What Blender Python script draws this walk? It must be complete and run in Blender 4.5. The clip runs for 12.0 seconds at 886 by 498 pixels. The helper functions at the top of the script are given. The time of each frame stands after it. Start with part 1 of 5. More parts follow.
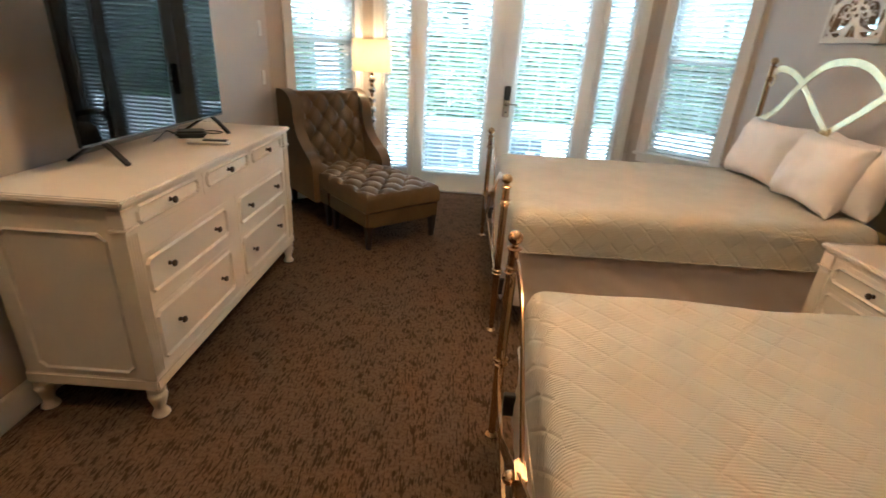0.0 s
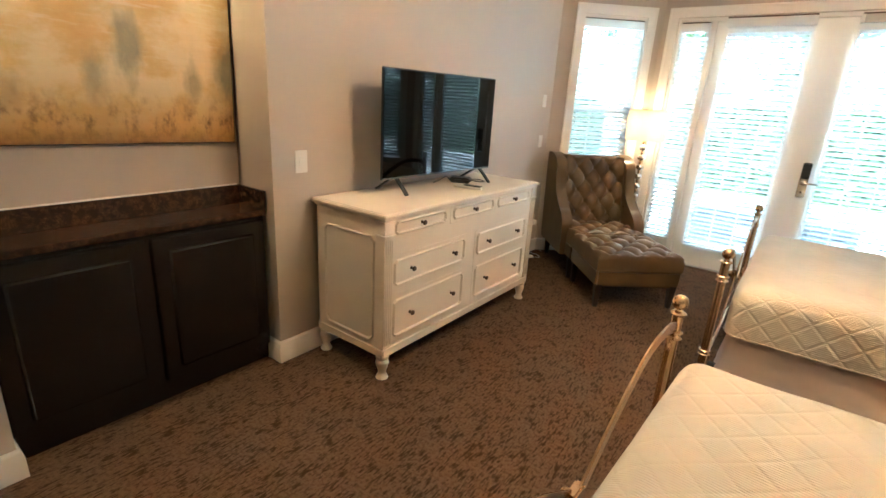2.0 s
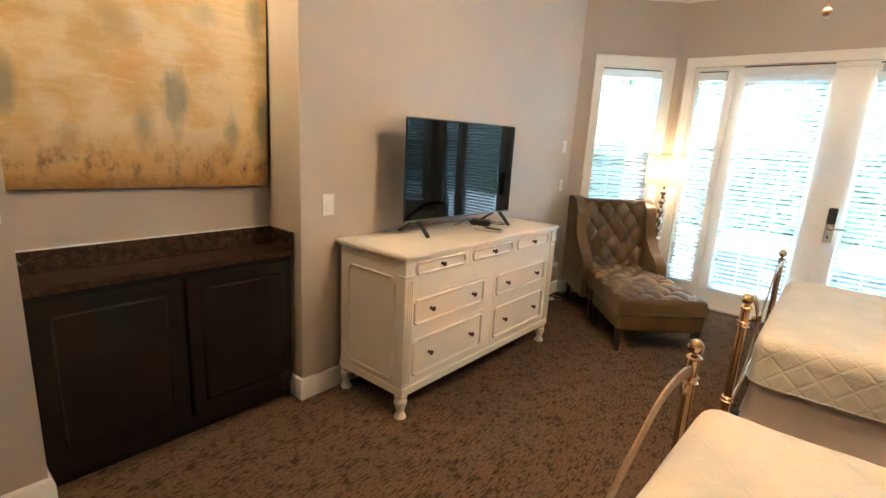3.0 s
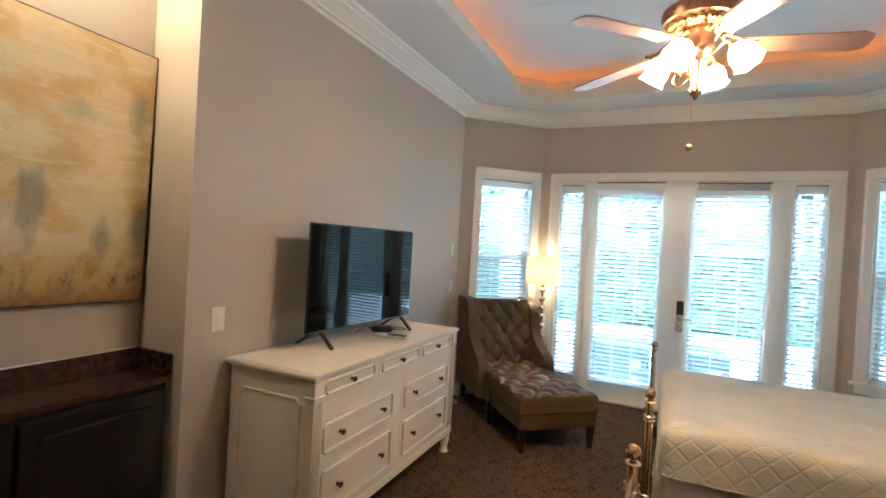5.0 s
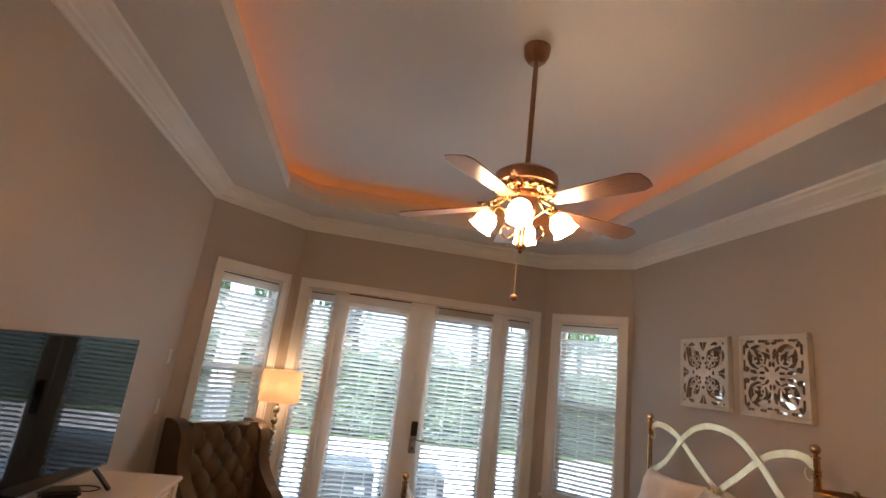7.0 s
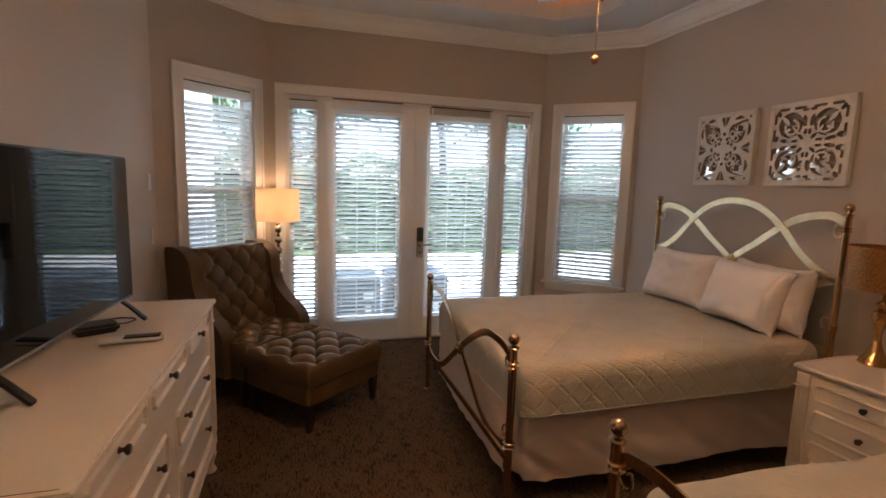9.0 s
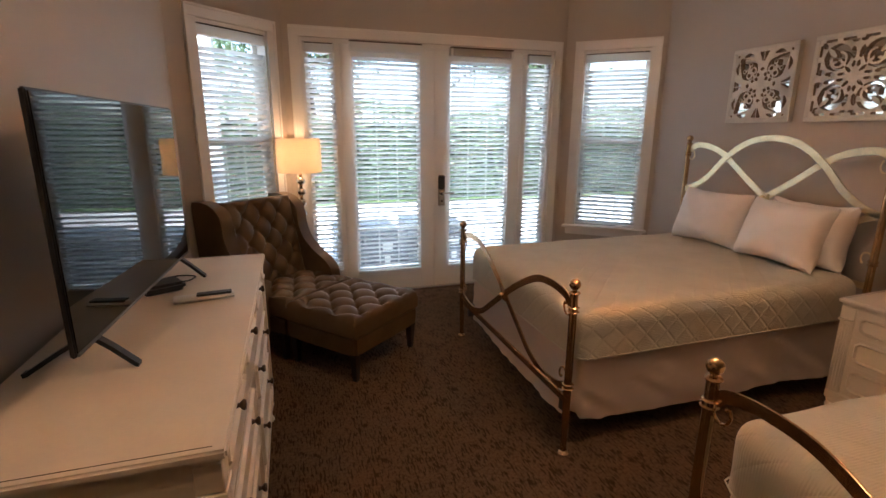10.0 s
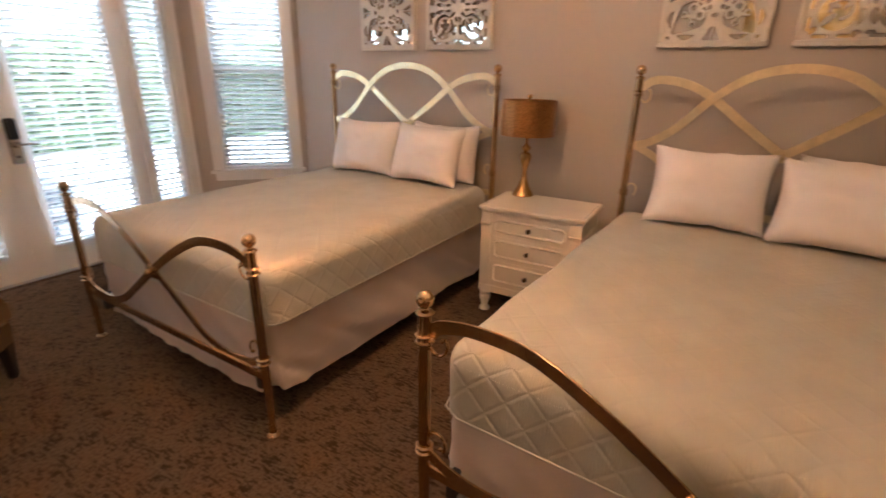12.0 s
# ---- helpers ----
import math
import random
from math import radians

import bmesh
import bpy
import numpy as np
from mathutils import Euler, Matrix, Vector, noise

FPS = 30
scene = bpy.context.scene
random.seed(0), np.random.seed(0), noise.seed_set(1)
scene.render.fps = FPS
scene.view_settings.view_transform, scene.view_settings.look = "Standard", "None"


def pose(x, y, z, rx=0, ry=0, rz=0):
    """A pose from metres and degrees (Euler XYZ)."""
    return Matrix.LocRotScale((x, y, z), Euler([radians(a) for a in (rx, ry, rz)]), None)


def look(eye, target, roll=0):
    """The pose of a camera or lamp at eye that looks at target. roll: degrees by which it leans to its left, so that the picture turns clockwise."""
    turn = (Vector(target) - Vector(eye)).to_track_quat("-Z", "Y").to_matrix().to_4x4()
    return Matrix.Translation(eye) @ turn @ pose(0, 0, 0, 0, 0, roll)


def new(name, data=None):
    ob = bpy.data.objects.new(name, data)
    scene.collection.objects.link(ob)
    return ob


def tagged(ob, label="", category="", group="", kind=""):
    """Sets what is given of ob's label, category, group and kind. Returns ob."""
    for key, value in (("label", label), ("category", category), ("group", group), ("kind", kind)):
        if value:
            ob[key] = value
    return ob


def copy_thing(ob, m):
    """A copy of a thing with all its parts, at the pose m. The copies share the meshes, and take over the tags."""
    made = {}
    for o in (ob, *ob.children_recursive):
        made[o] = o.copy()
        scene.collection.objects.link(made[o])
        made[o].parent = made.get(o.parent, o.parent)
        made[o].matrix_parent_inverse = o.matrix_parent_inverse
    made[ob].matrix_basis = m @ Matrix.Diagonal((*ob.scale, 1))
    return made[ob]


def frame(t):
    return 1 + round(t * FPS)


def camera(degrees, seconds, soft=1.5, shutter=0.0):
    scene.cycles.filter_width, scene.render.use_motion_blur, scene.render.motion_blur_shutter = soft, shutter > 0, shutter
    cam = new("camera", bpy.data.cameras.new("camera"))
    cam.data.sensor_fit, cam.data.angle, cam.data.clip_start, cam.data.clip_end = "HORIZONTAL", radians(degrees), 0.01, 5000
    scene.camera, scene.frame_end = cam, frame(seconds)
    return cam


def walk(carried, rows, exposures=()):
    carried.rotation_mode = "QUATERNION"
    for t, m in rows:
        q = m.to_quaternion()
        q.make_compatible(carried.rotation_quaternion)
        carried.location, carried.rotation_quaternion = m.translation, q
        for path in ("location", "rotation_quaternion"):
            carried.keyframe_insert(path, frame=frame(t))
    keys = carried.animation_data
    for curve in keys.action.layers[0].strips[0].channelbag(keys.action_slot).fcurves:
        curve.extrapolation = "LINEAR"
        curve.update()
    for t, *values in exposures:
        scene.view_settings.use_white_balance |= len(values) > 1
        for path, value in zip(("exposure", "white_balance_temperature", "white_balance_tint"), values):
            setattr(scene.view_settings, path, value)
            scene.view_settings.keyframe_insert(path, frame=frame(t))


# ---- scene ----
cam = camera(85.5, 12.0, shutter=0.3)
PATH = [
    (0, (0.982, 0.146, 1.552), (0.943, 1.987, 0.77), 3.5),
    (0.5, (1.054, 0.105, 1.54), (0.686, 1.918, 0.781), 3.7),
    (1, (1.159, 0.008, 1.544), (0.473, 1.743, 0.824), 3.6),
    (1.5, (1.297, -0.051, 1.565), (0.346, 1.575, 0.89), 3.1),
    (2, (1.466, -0.027, 1.581), (0.33, 1.504, 0.976), 3.4),
    (2.5, (1.565, -0.044, 1.597), (0.308, 1.425, 1.087), 2.7),
    (4.3, (1.36, -0.102, 1.638), (0.295, 1.571, 1.38), 3.4),
    (4.5, (1.367, -0.098, 1.652), (0.344, 1.608, 1.445), 3.4),
    (5, (1.271, -0.116, 1.638), (0.431, 1.699, 1.621), 3.3),
    (5.5, (1.156, -0.022, 1.729), (0.512, 1.864, 1.895), 4.7),
    (6, (0.994, 0.094, 1.755), (0.639, 2.03, 2.112), 6.3),
    (6.5, (0.853, 0.138, 1.765), (0.831, 2.085, 2.222), 7.0),
    (7, (0.638, 0.157, 1.781), (0.956, 2.074, 2.257), 7.1),
    (8.8, (0.331, 0.578, 1.657), (0.906, 2.482, 1.45), 2.1),
    (9, (0.285, 0.597, 1.646), (0.842, 2.499, 1.38), 1.8),
    (9.5, (0.105, 0.665, 1.644), (0.638, 2.553, 1.251), 1.3),
    (10, (-0.015, 0.722, 1.635), (0.568, 2.575, 1.157), 0.3),
    (10.5, (-0.018, 0.844, 1.602), (0.705, 2.621, 1.038), -0.1),
    (11, (0.057, 1.004, 1.57), (1.018, 2.636, 0.927), -0.1),
    (11.5, (0.138, 1.062, 1.546), (1.419, 2.436, 0.86), 0.4),
    (12, (0.171, 1.062, 1.542), (1.763, 2.059, 0.855), 1.1),
]
EXPOSURES = [(0.0, 3.22, 4860, -5), (0.5, 3.62, 4780, -6), (1.0, 3.83, 4640, -7), (2.5, 3.86, 4800, -8), (4.5, 3.70, 4330, -9), (5.5, 2.70, 4600, -10), (6.1, 2.44, 5540, 7), (7.0, 2.17, 5740, 11), (9.0, 2.05, 5620, 12), (10.5, 2.42, 5550, 12), (11.2, 2.78, 5450, 12), (12.0, 3.02, 5500, 12)]
walk(cam, [(t, look(eye, target, roll)) for t, eye, target, roll in PATH], EXPOSURES)

# ---- world, sun, large lights ----
world = bpy.data.worlds.new("world")
scene.world = world
world.use_nodes = True
wn = world.node_tree.nodes
sky = wn.new("ShaderNodeTexSky")
sky.sky_type = "NISHITA"
sky.sun_disc = False
sky.sun_elevation = radians(52)
sky.sun_rotation = radians(160)
world.node_tree.links.new(sky.outputs[0], wn["Background"].inputs[0])
wn["Background"].inputs[1].default_value = 0.15

sun_data = bpy.data.lights.new("sun", "SUN")
sun_data.energy, sun_data.angle, sun_data.color = 5.0, radians(0.6), (1.0, 0.95, 0.88)
sun = new("sun", sun_data)
sun.matrix_world = look((0, 0, 40), (4, 28, 0))

# unseen area lamp, added to boost sky light through openings onto slats and floor
sky_data = bpy.data.lights.new("sky_fill_lamp", "AREA")
sky_data.shape, sky_data.size, sky_data.size_y = "RECTANGLE", 12.0, 3.4
sky_data.energy, sky_data.color = 270.0, (0.86, 0.94, 1.0)
sky_lamp = new("sky_fill_lamp", sky_data)
sky_lamp.matrix_world = look((1.38, 7.9, 4.9), (1.38, 5.5, 1.0))


def bulb(name, place, watts, color, radius):
    data = bpy.data.lights.new(name, "POINT")
    data.energy, data.color, data.shadow_soft_size = watts, color, radius
    ob = new(name, data)
    ob.location = place
    return ob


WARM = (1.0, 0.60, 0.30)
FAN_COLOR = (1.0, 0.57, 0.28)
FAN_W, LAMP_W, NICHE_W, SHADE_E = 0.35, 1.25, 5.2, 12.0
FAN = Vector((1.352, 2.25, 0.0))
FLOOR_LAMP = Vector((0.06, 5.20, 0.0))


# ---- mesh helpers ----
def box(bm, x0, x1, y0, y1, z0, z1):
    v = [bm.verts.new(p) for p in ((x0, y0, z0), (x1, y0, z0), (x1, y1, z0), (x0, y1, z0), (x0, y0, z1), (x1, y0, z1), (x1, y1, z1), (x0, y1, z1))]
    for q in ((3, 2, 1, 0), (4, 5, 6, 7), (0, 1, 5, 4), (1, 2, 6, 5), (2, 3, 7, 6), (3, 0, 4, 7)):
        bm.faces.new([v[i] for i in q])
    return bm


def bevel(bm, offset, segments=2):
    bmesh.ops.bevel(bm, geom=bm.edges[:], offset=offset, segments=segments, affect="EDGES", clamp_overlap=True)
    return bm


def block(x0, x1, y0, y1, z0, z1, edge=0.0, segments=2):
    bm = box(bmesh.new(), x0, x1, y0, y1, z0, z1)
    return bevel(bm, edge, segments) if edge else bm


def lathe(profile, n=20, place=(0, 0, 0), bm=None):
    """A turned shape about the z axis from (radius, height) pairs."""
    bm = bm or bmesh.new()
    place = Vector(place)
    rings = []
    for r, z in profile:
        if r < 1e-5:
            rings.append([bm.verts.new(place + Vector((0, 0, z)))])
        else:
            rings.append([bm.verts.new(place + Vector((r * math.cos(2 * math.pi * i / n), r * math.sin(2 * math.pi * i / n), z))) for i in range(n)])
    for a, b in zip(rings, rings[1:]):
        for i in range(n):
            j = (i + 1) % n
            if len(a) == 1 and len(b) > 1:
                bm.faces.new((a[0], b[j], b[i]))
            elif len(b) == 1 and len(a) > 1:
                bm.faces.new((a[i], a[j], b[0]))
            elif len(a) > 1:
                bm.faces.new((a[i], a[j], b[j], b[i]))
    for ring, flip in ((rings[0], True), (rings[-1], False)):
        if len(ring) > 2:
            bm.faces.new(ring[::-1] if flip else ring)
    return bm


def ball(r, place=(0, 0, 0), n=14, m=9, bm=None):
    return lathe([(r * math.sin(math.pi * k / m) if 0 < k < m else 0.0, -r * math.cos(math.pi * k / m)) for k in range(m + 1)], n, place, bm)


def smooth_path(points, steps=8):
    """A Catmull-Rom curve through the points."""
    pts = [Vector(p) for p in points]
    pts = [2 * pts[0] - pts[1]] + pts + [2 * pts[-1] - pts[-2]]
    out = []
    for a, b, c, d in zip(pts, pts[1:], pts[2:], pts[3:]):
        for k in range(steps):
            t = k / steps
            out.append(0.5 * (2 * b + (c - a) * t + (2 * a - 5 * b + 4 * c - d) * t * t + (3 * b - a - 3 * c + d) * t ** 3))
    return out + [pts[-2]]


def sweep(path, section, up, bm=None, closed_section=True):
    """Sweeps a section of (side, normal) offsets along a path; up is the fixed normal direction."""
    bm = bm or bmesh.new()
    up = Vector(up).normalized()
    rings = []
    for i, p in enumerate(path):
        t = (path[min(i + 1, len(path) - 1)] - path[max(i - 1, 0)]).normalized()
        side = t.cross(up)
        side = side.normalized() if side.length > 1e-6 else Vector((1, 0, 0))
        n = side.cross(t)
        rings.append([bm.verts.new(p + side * a + n * b) for a, b in section])
    m = len(section)
    for a, b in zip(rings, rings[1:]):
        for i in range(m if closed_section else m - 1):
            j = (i + 1) % m
            bm.faces.new((a[i], a[j], b[j], b[i]))
    if closed_section:
        bm.faces.new(rings[0][::-1])
        bm.faces.new(rings[-1])
    return bm


def circle(r, n=8):
    return [(r * math.cos(2 * math.pi * i / n), r * math.sin(2 * math.pi * i / n)) for i in range(n)]


def tube(path, r, n=8, up=(0.13, 0.21, 0.97), bm=None):
    return sweep([Vector(p) for p in path], circle(r, n), up, bm)


def flat(w, t):
    return [(-w / 2, -t / 2), (w / 2, -t / 2), (w / 2, t / 2), (-w / 2, t / 2)]


def to_mesh(name, bm, material, soft=True):
    bmesh.ops.recalc_face_normals(bm, faces=bm.faces[:])
    me = bpy.data.meshes.new(name)
    bm.to_mesh(me)
    bm.free()
    if material:
        me.materials.append(material)
    if soft:
        me.shade_smooth()
        me.set_sharp_from_angle(angle=radians(38))
    return me


def part(name, bm, material, parent, label="", soft=True):
    ob = new(name, to_mesh(name, bm, material, soft))
    if parent:
        ob.parent = parent
    if label:
        tagged(ob, label)
    return ob


def thing(name, label, category, m=None, group="", kind=""):
    ob = new(name)
    ob.empty_display_size = 0.1
    if m is not None:
        ob.matrix_world = m
    return tagged(ob, label, category, group, kind)


def setting(name, bm, material, label="", category="", soft=False):
    return tagged(part(name, bm, material, None, "", soft), label, category, "", "structure")


def piece(name, mesh, parent, m=None):
    ob = new(name, mesh)
    ob.parent = parent
    if m is not None:
        ob.matrix_basis = m
    return ob


# ---- materials ----
class Nodes:
    def __init__(self, name):
        self.mat = bpy.data.materials.new(name)
        self.mat.use_nodes = True
        self.tree = self.mat.node_tree
        self.n = self.tree.nodes
        self.b = self.n["Principled BSDF"]
        self.co = self.n.new("ShaderNodeTexCoord").outputs["Object"]

    def link(self, a, b):
        self.tree.links.new(a, b)

    def math(self, op, a, b=None, c=None):
        node = self.n.new("ShaderNodeMath")
        node.operation = op
        for i, v in enumerate((a, b, c)):
            if v is None:
                continue
            if isinstance(v, (int, float)):
                node.inputs[i].default_value = v
            else:
                self.link(v, node.inputs[i])
        return node.outputs[0]

    def mapped(self, scale=(1, 1, 1), rot=(0, 0, 0)):
        node = self.n.new("ShaderNodeMapping")
        node.inputs["Scale"].default_value = scale
        node.inputs["Rotation"].default_value = rot
        self.link(self.co, node.inputs["Vector"])
        return node.outputs[0]

    def noise(self, scale, detail=3, rough=0.5, co=None):
        node = self.n.new("ShaderNodeTexNoise")
        node.inputs["Scale"].default_value = scale
        node.inputs["Detail"].default_value = detail
        node.inputs["Roughness"].default_value = rough
        self.link(co if co is not None else self.co, node.inputs["Vector"])
        return node.outputs[0]

    def ramp(self, fac, stops):
        node = self.n.new("ShaderNodeValToRGB")
        e = node.color_ramp.elements
        while len(e) < len(stops):
            e.new(0.5)
        for k, (p, c) in enumerate(stops):
            e[k].position = p
            e[k].color = (*c, 1) if len(c) == 3 else c
        self.link(fac, node.inputs[0])
        return node.outputs[0]

    def mix(self, fac, a, b):
        node = self.n.new("ShaderNodeMix")
        node.data_type = "RGBA"
        for sock, v in ((node.inputs[0], fac), (node.inputs[6], a), (node.inputs[7], b)):
            if isinstance(v, (int, float)):
                sock.default_value = v
            elif isinstance(v, tuple):
                sock.default_value = (*v, 1)
            else:
                self.link(v, sock)
        return node.outputs[2]

    def bump(self, height, strength, distance=0.01):
        node = self.n.new("ShaderNodeBump")
        node.inputs["Strength"].default_value = strength
        node.inputs["Distance"].default_value = distance
        self.link(height, node.inputs["Height"])
        self.link(node.outputs[0], self.b.inputs["Normal"])

    def set(self, **kw):
        for k, v in kw.items():
            sock = self.b.inputs[k.replace("_", " ")]
            if isinstance(v, (int, float)):
                sock.default_value = v
            elif isinstance(v, tuple):
                sock.default_value = (*v, 1) if len(v) == 3 else v
            else:
                self.link(v, sock)


def paint(name, color, rough=0.5, metal=0.0, var=0.08, scale=3.0, grain=90.0, bump=0.1, dist=0.002, uneven=0.16):
    """Colour that drifts at a large and a fine scale, with a fine relief."""
    k = Nodes(name)
    big, fine = k.noise(scale, 4), k.noise(grain, 3)
    dark = tuple(c * (1 - var) for c in color)
    light = tuple(min(1, c * (1 + var)) for c in color)
    both = k.math("ADD", k.math("MULTIPLY", big, 0.65), k.math("MULTIPLY", fine, 0.35))
    k.set(Base_Color=k.ramp(both, [(0.3, dark), (0.7, light)]), Metallic=metal)
    k.set(Roughness=k.math("ADD", k.math("MULTIPLY", fine, uneven), rough - uneven / 2))
    if bump:
        k.bump(fine, bump, dist)
    return k.mat


def glow(name, color, strength):
    k = Nodes(name)
    k.set(Base_Color=color, Roughness=0.5, Emission_Color=color, Emission_Strength=strength)
    return k.mat


def glass(name, tint=(1, 1, 1), rough=0.0, ior=1.45):
    k = Nodes(name)
    k.set(Base_Color=tint, Roughness=rough, IOR=ior, Transmission_Weight=1.0)
    return k.mat


wall_paint = paint("wall_paint", (0.505, 0.435, 0.362), 0.55, var=0.03, scale=1.2, grain=220, bump=0.12)
ceiling_paint = paint("ceiling_paint", (0.70, 0.68, 0.65), 0.7, var=0.02, scale=1.0, grain=160, bump=0.15)
trim_paint = paint("trim_paint", (0.82, 0.79, 0.74), 0.32, var=0.03, scale=2.0, grain=120, bump=0.05)
door_paint = paint("door_paint", (0.84, 0.82, 0.77), 0.3, var=0.03, scale=2.0, grain=120, bump=0.05)
slat_paint = paint("slat_paint", (0.84, 0.84, 0.82), 0.4, var=0.03, scale=5, grain=100, bump=0.03)
slat_tree = slat_paint.node_tree
slat_thin = slat_tree.nodes.new("ShaderNodeBsdfTranslucent")
slat_thin.inputs[0].default_value = (0.80, 0.80, 0.77, 1)
slat_mix = slat_tree.nodes.new("ShaderNodeMixShader")
slat_mix.inputs[0].default_value = 0.42
slat_tree.links.new(slat_tree.nodes["Principled BSDF"].outputs[0], slat_mix.inputs[1])
slat_tree.links.new(slat_thin.outputs[0], slat_mix.inputs[2])
slat_tree.links.new(slat_mix.outputs[0], slat_tree.nodes["Material Output"].inputs[0])
dresser_paint = paint("dresser_paint", (0.72, 0.64, 0.52), 0.38, var=0.04, scale=4, grain=70, bump=0.06)
dresser_top_paint = paint("dresser_top_paint", (0.72, 0.64, 0.53), 0.42, var=0.05, scale=5, grain=60, bump=0.08)
knob_metal = paint("dark_bronze", (0.09, 0.06, 0.04), 0.35, 0.9, var=0.2, scale=30, bump=0.05)
black_plastic = paint("black_plastic", (0.012, 0.012, 0.013), 0.35, var=0.1, bump=0.03)
rail_metal = paint("grey_rail_enamel", (0.42, 0.40, 0.37), 0.35, 0.3, var=0.05, bump=0.02)
white_plastic = paint("white_plastic", (0.75, 0.73, 0.68), 0.35, var=0.02, bump=0.0)
brass = paint("aged_brass", (0.57, 0.38, 0.20), 0.22, 1.0, var=0.16, scale=9, grain=80, bump=0.05)
pale_gold = paint("pale_gold_leaf", (0.80, 0.68, 0.44), 0.34, 1.0, var=0.14, scale=12, grain=60, bump=0.12)
lamp_brass = paint("lamp_brass", (0.56, 0.34, 0.12), 0.25, 1.0, var=0.12, scale=14, bump=0.05)
chrome = paint("polished_nickel", (0.62, 0.59, 0.54), 0.15, 1.0, var=0.06, bump=0.0)
cabinet_black = paint("espresso_paint", (0.011, 0.009, 0.008), 0.24, var=0.12, scale=5, grain=200, bump=0.02, uneven=0.03)
dark_wood = paint("dark_wood", (0.018, 0.010, 0.006), 0.55, var=0.25, scale=8, bump=0.08)
screen_nodes = Nodes("screen_black")
screen_nodes.set(Base_Color=(0.0016, 0.002, 0.0026), Roughness=0.03, IOR=1.31)
screen_black = screen_nodes.mat
linen_white = paint("pillow_linen", (0.84, 0.78, 0.74), 0.85, var=0.03, scale=5, grain=400, bump=0.2)
skirt_cloth = paint("skirt_cloth", (0.62, 0.51, 0.43), 0.85, var=0.05, scale=4, grain=300, bump=0.2)
concrete = paint("concrete", (0.62, 0.60, 0.56), 0.85, var=0.12, scale=1.2, grain=40, bump=0.3)
grass_mat = paint("lawn", (0.07, 0.12, 0.03), 0.9, var=0.4, scale=2, grain=30, bump=0.5)
hedge_shade_core = paint("hedge_shade_core", (0.02, 0.04, 0.012), 0.9, var=0.5, scale=5, grain=20, bump=0.5)
bark = paint("bark", (0.10, 0.075, 0.05), 0.9, var=0.35, scale=6, grain=25, bump=0.6, dist=0.02)
machine_grey = paint("grey_enamel", (0.14, 0.15, 0.16), 0.5, var=0.1, bump=0.05)
pane_glass = glass("pane_glass")
screen_mesh = Nodes("insect_screen")
see = screen_mesh.n.new("ShaderNodeBsdfTransparent")
screen_mix = screen_mesh.n.new("ShaderNodeMixShader")
screen_mix.inputs[0].default_value = 0.27
screen_mesh.set(Base_Color=(0.15, 0.17, 0.20), Roughness=0.7)
screen_mesh.link(see.outputs[0], screen_mix.inputs[1])
screen_mesh.link(screen_mesh.b.outputs[0], screen_mix.inputs[2])
screen_mesh.link(screen_mix.outputs[0], screen_mesh.n["Material Output"].inputs[0])


def carpet_material():
    """Cut-loop pile: tan tufts, rows of short brown dashes in clusters, worn drifts."""
    k = Nodes("carpet")
    dash = k.noise(102, 2, 0.5, k.mapped((1.0, 0.19, 1.0), (0, 0, radians(5))))
    patch = k.noise(13, 3, 0.6, k.mapped((1.0, 0.6, 1.0)))
    dash = k.math("ADD", dash, k.math("MULTIPLY", k.math("SUBTRACT", patch, 0.5), 0.55))
    tuft = k.noise(240, 2, 0.6)
    speck = k.noise(60, 3, 0.7)
    big = k.noise(1.6, 3)
    base = k.mix(big, (0.098, 0.059, 0.032), (0.128, 0.080, 0.045))
    base = k.mix(k.math("MULTIPLY", tuft, 0.7), base, (0.186, 0.121, 0.074))
    base = k.mix(k.ramp(speck, [(0.45, (0, 0, 0)), (0.62, (0.6, 0.6, 0.6))]), base, (0.062, 0.034, 0.018))
    marks = k.ramp(dash, [(0.51, (0, 0, 0)), (0.64, (1, 1, 1))])
    k.set(Base_Color=k.mix(k.math("MULTIPLY", marks, 0.74), base, (0.029, 0.015, 0.008)), Roughness=1.0, Specular_IOR_Level=0.08)
    k.bump(k.math("SUBTRACT", tuft, k.math("MULTIPLY", marks, 0.9)), 0.7, 0.005)
    return k.mat


carpet = carpet_material()


def granite_material():
    k = Nodes("granite")
    a, b = k.noise(190, 5, 0.7), k.noise(30, 4, 0.65)
    col = k.ramp(a, [(0.36, (0.018, 0.010, 0.007)), (0.48, (0.060, 0.028, 0.015)), (0.60, (0.100, 0.048, 0.026)), (0.78, (0.19, 0.105, 0.06))])
    k.set(Base_Color=k.mix(k.ramp(b, [(0.45, (0, 0, 0)), (0.6, (1, 1, 1))]), (0.030, 0.017, 0.011), col), Roughness=0.14)
    return k.mat


granite = granite_material()


def leather_material():
    k = Nodes("tan_leather")
    vor = k.n.new("ShaderNodeTexVoronoi")
    vor.inputs["Scale"].default_value = 260
    k.link(k.co, vor.inputs["Vector"])
    big = k.noise(5, 4)
    k.set(Base_Color=k.ramp(big, [(0.3, (0.089, 0.051, 0.019)), (0.7, (0.143, 0.085, 0.033))]), Roughness=0.32)
    k.bump(vor.outputs["Distance"], 0.08, 0.0015)
    return k.mat


leather = leather_material()


def wood_blade_material():
    k = Nodes("blade_wood")
    grain = k.noise(14, 5, 0.6, k.mapped((0.6, 9, 9)))
    k.set(Base_Color=k.ramp(grain, [(0.3, (0.16, 0.075, 0.035)), (0.7, (0.30, 0.16, 0.08))]), Roughness=0.28)
    return k.mat


blade_wood = wood_blade_material()


